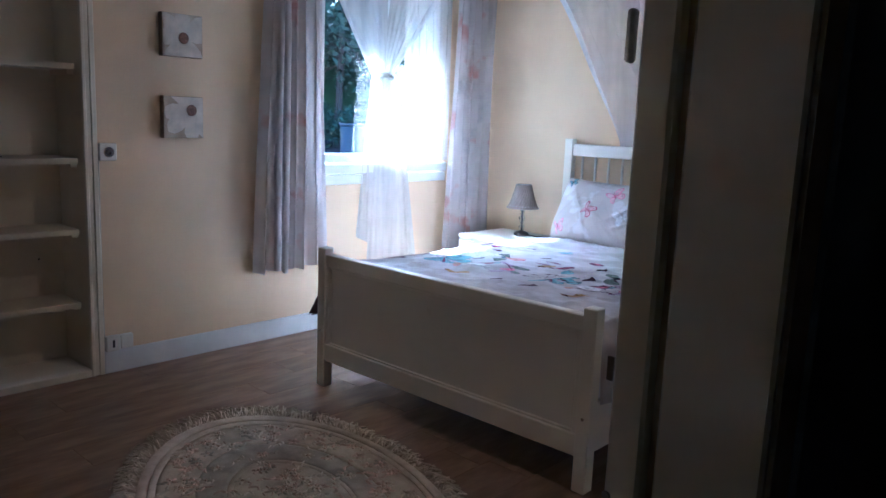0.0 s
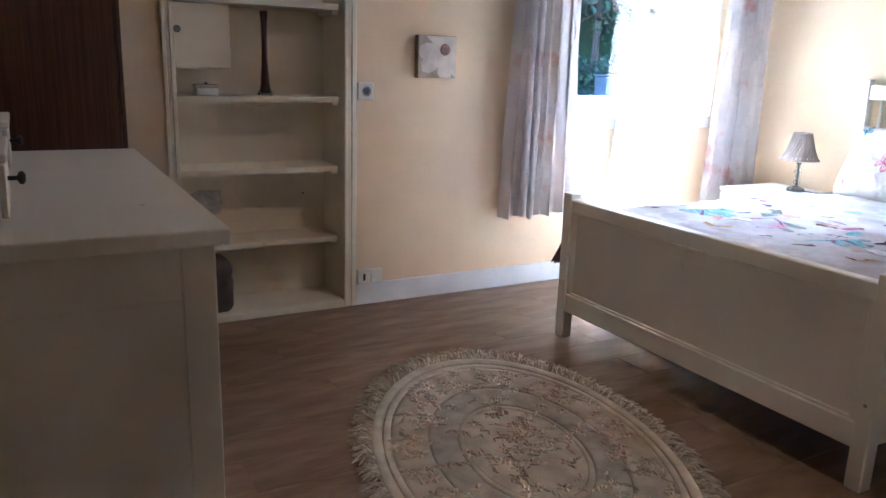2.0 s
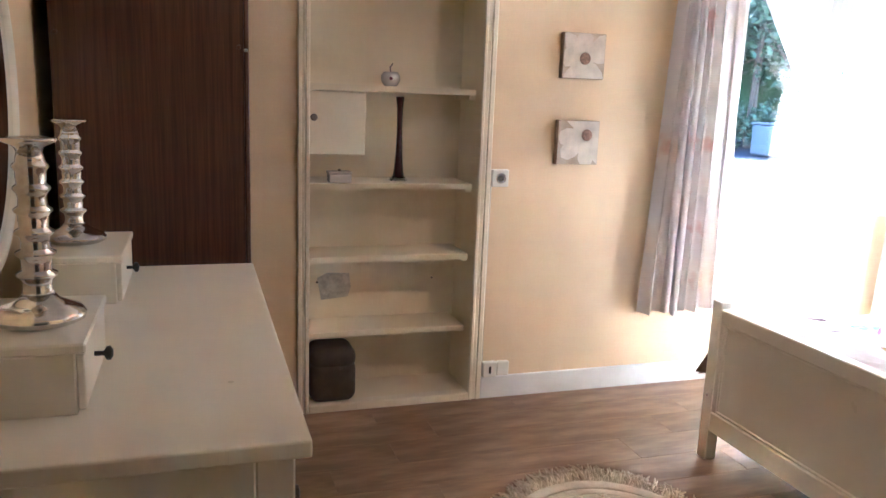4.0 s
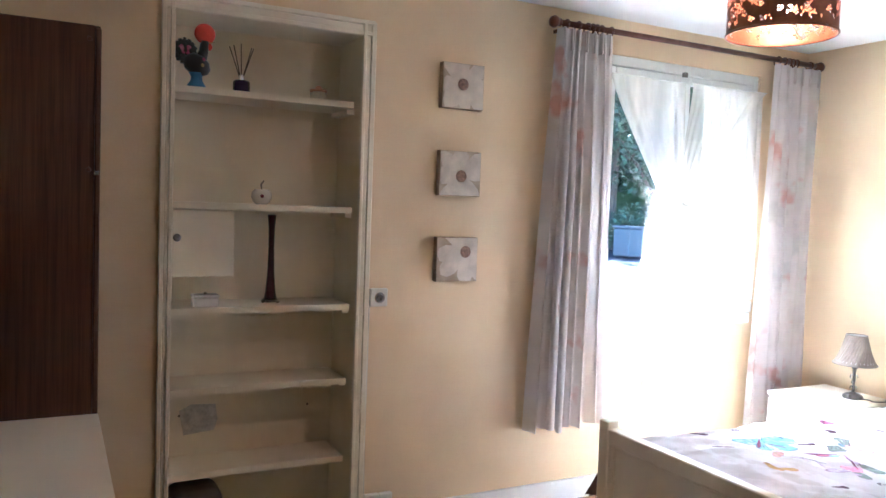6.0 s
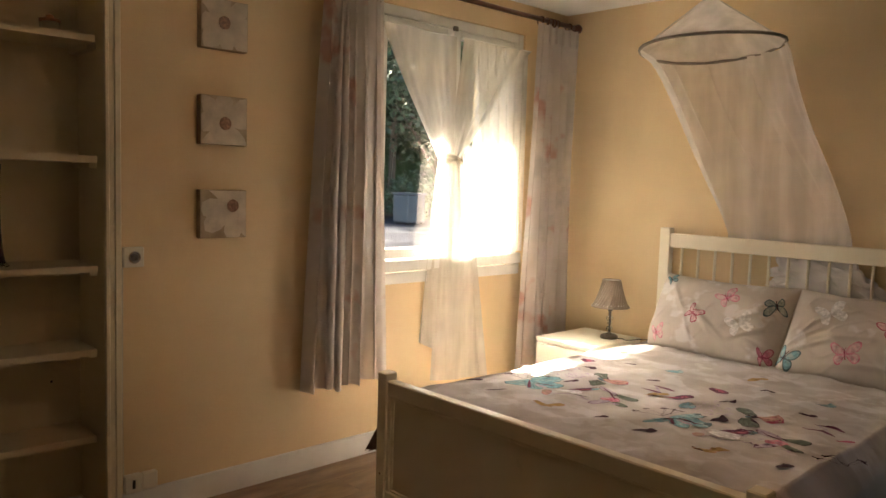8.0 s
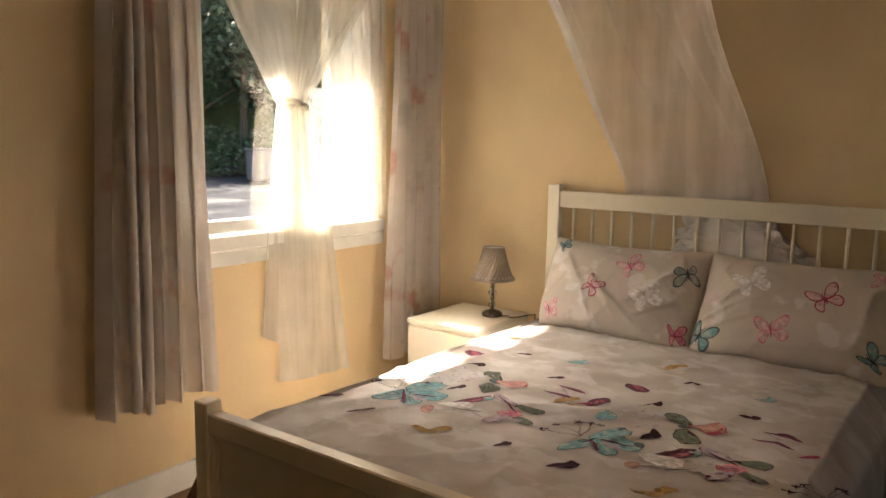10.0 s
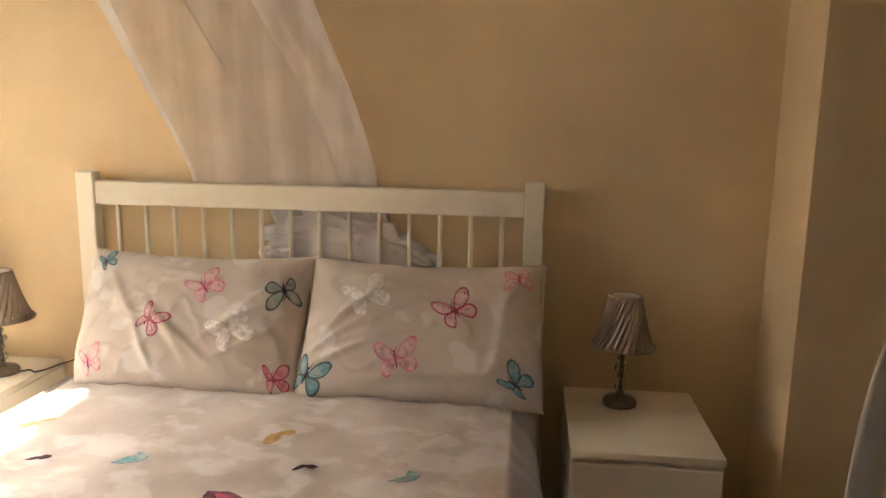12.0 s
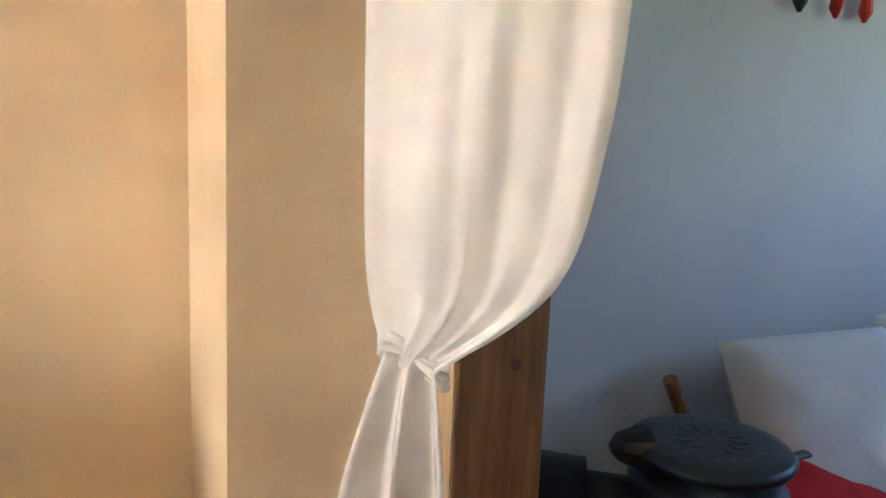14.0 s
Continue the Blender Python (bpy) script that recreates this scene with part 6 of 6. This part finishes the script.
# ---- outside ----
GZ = -0.25
structure("ground", sheet(lambda u, v: (lerp(-900, 900, u), lerp(-900, 900, v), GZ), 2, 2), GRASS, "grassy ground reaching the horizon", "ground")
structure("road", bx(-34, -1.27, -60, 90, GZ - 0.02, GZ + 0.02), ASPH, "grey asphalt road with dapples of sunlight painted on", "road")
AXIS, SIDE = Vector((-0.765, 0.64, 0)), Vector((0.64, 0.765, 0))
START = Vector((2.2, -4.0, 0))
rng = random.Random(77)


def leaves(bm, c, r, count, size, squash=0.8):
    for _ in range(count):
        d = Vector((rng.gauss(0, 1), rng.gauss(0, 1), rng.gauss(0, 1))).normalized() * (r * rng.random() ** 0.4)
        q = c + Vector((d.x, d.y, d.z * squash))
        a = Vector((rng.gauss(0, 1), rng.gauss(0, 1), rng.gauss(0, 0.6))).normalized()
        b = a.cross(Vector((rng.gauss(0, 1), rng.gauss(0, 1), rng.gauss(0, 1)))).normalized()
        s_ = size * rng.uniform(0.6, 1.4)
        bm.faces.new([bm.verts.new(q + a * s_), bm.verts.new(q + b * s_ * 0.5), bm.verts.new(q - a * s_), bm.verts.new(q - b * s_ * 0.5)])


def tree(at, h):
    root = thing("tree", at, "leafy deciduous tree across the road", "tree", "roadside trees")
    at = Vector(at)
    part("trunk", tb([at + Vector((0, 0, -0.1)), at + Vector((0.1, 0.05, h * 0.3)), at + Vector((-0.05, 0.1, h * 0.75))], [0.22, 0.16, 0.06], 10), BARK, root)
    bm = bmesh.new()
    lv = bmesh.new()
    for k in range(9):
        a = rng.uniform(0, 6.28)
        z0 = h * rng.uniform(0.12, 0.65)
        tip = at + Vector((math.cos(a) * h * 0.22, math.sin(a) * h * 0.22, z0 + h * rng.uniform(0.10, 0.25)))
        tube(bm, [at + Vector((0, 0, z0)), (at + Vector((0, 0, z0)) + tip) / 2 + Vector((0, 0, 0.2)), tip], [0.08, 0.05, 0.02], 6)
        leaves(lv, tip, h * rng.uniform(0.12, 0.20), 420, 0.16)
    leaves(lv, at + Vector((0, 0, h * 0.6)), h * 0.30, 900, 0.17, 1.2)
    part("limb", bm, BARK, root)
    tagged(part("crown", lv, LEAF, root), "", "", "", "stuff")


for k in range(20):
    q = START + AXIS * (37 + rng.uniform(-1.5, 6)) + SIDE * (-20 + k * 2.2)
    tree((q.x, q.y, GZ), rng.uniform(13, 17))
bm = bmesh.new()
for k in range(330):
    q = START + AXIS * (33.5 + rng.uniform(-0.6, 0.8)) + SIDE * (-20 + k * 0.122) + Vector((0, 0, GZ + rng.uniform(0.15, 1.9)))
    leaves(bm, q, 0.65, 70, 0.10)
tagged(part("hedge", bm, LEAF), "dark green hedge along the road", "hedge", "", "stuff")
bn = thing("wheelie_bin", tuple(START + AXIS * 30 + SIDE * 0.6 + Vector((0, 0, GZ))), "blue plastic rubbish container by the hedge", "bin")
q = START + AXIS * 30 + SIDE * 0.6
part("body", bx(q.x - 0.45, q.x + 0.45, q.y - 0.45, q.y + 0.45, GZ + 0.09, GZ + 1.15, bevel=0.05, seg=2), BINP, bn)
part("lid", bx(q.x - 0.49, q.x + 0.49, q.y - 0.49, q.y + 0.49, GZ + 1.152, GZ + 1.25, bevel=0.03, seg=2), BINP, bn)
for dx, dy in ((-0.35, -0.35), (0.35, -0.35), (-0.35, 0.35), (0.35, 0.35)):
    part("wheel", turned([(0.08, -0.02), (0.09, 0), (0.08, 0.02)], (q.x + dx, q.y + dy, GZ + 0.11), 12, Matrix.Rotation(radians(90), 4, "X")), BLACK, bn)

back = mat("distant_wood_foliage", (0.018, 0.032, 0.014), 0.9, 0, 0.5, 0.9, (1, 1, 0.7), 0.5, 6, 0.1, second=(0.05, 0.085, 0.035))
structure("backdrop", sheet(lambda u, v: tuple(START + AXIS * (54 + 3 * math.sin(9 * u)) + SIDE * lerp(-60, 60, u) + Vector((0, 0, lerp(GZ - 0.5, 27 + 2.2 * math.sin(23 * u) + 1.3 * math.sin(61 * u), v)))), 60, 8), back, "dark edge of distant woods", "woods")

# ---- floor planks ----
rng = random.Random(9)
PW, PLN = 0.192, 1.28
meshes = []
for ln in (PLN, PLN * 0.55):
    bm = bmesh.new()
    box(bm, 0.0003, PW - 0.0003, 0.0003, ln - 0.0003, -0.009, 0.0, bevel=0.0007)
    me = bpy.data.meshes.new("plank")
    bm.to_mesh(me)
    bm.free()
    me.materials.append(PLANK)
    meshes.append((me, ln))
x = W
col = 0
while x < 4.2:
    y = -5.65 - rng.uniform(0, 0.6)
    south, north = (-5.6, -2.4) if x > 2.63 else (S, 0.0)
    if x + PW > 2.45 and x < 2.63:
        south = -4.55
    while y < north:
        me, ln = meshes[0] if rng.random() < 0.8 else meshes[1]
        if y + ln > south - 0.6 and y < north:
            ob = new("plank", me)
            ob.parent = floor
            lo, hi = max(y, south), min(y + ln, north)
            if hi - lo < 0.02:
                y += ln
                bpy.data.objects.remove(ob)
                continue
            ob.location, ob.scale = (x, lo, 0), (1, (hi - lo) / ln, 1)
        y += ln
    x += PW
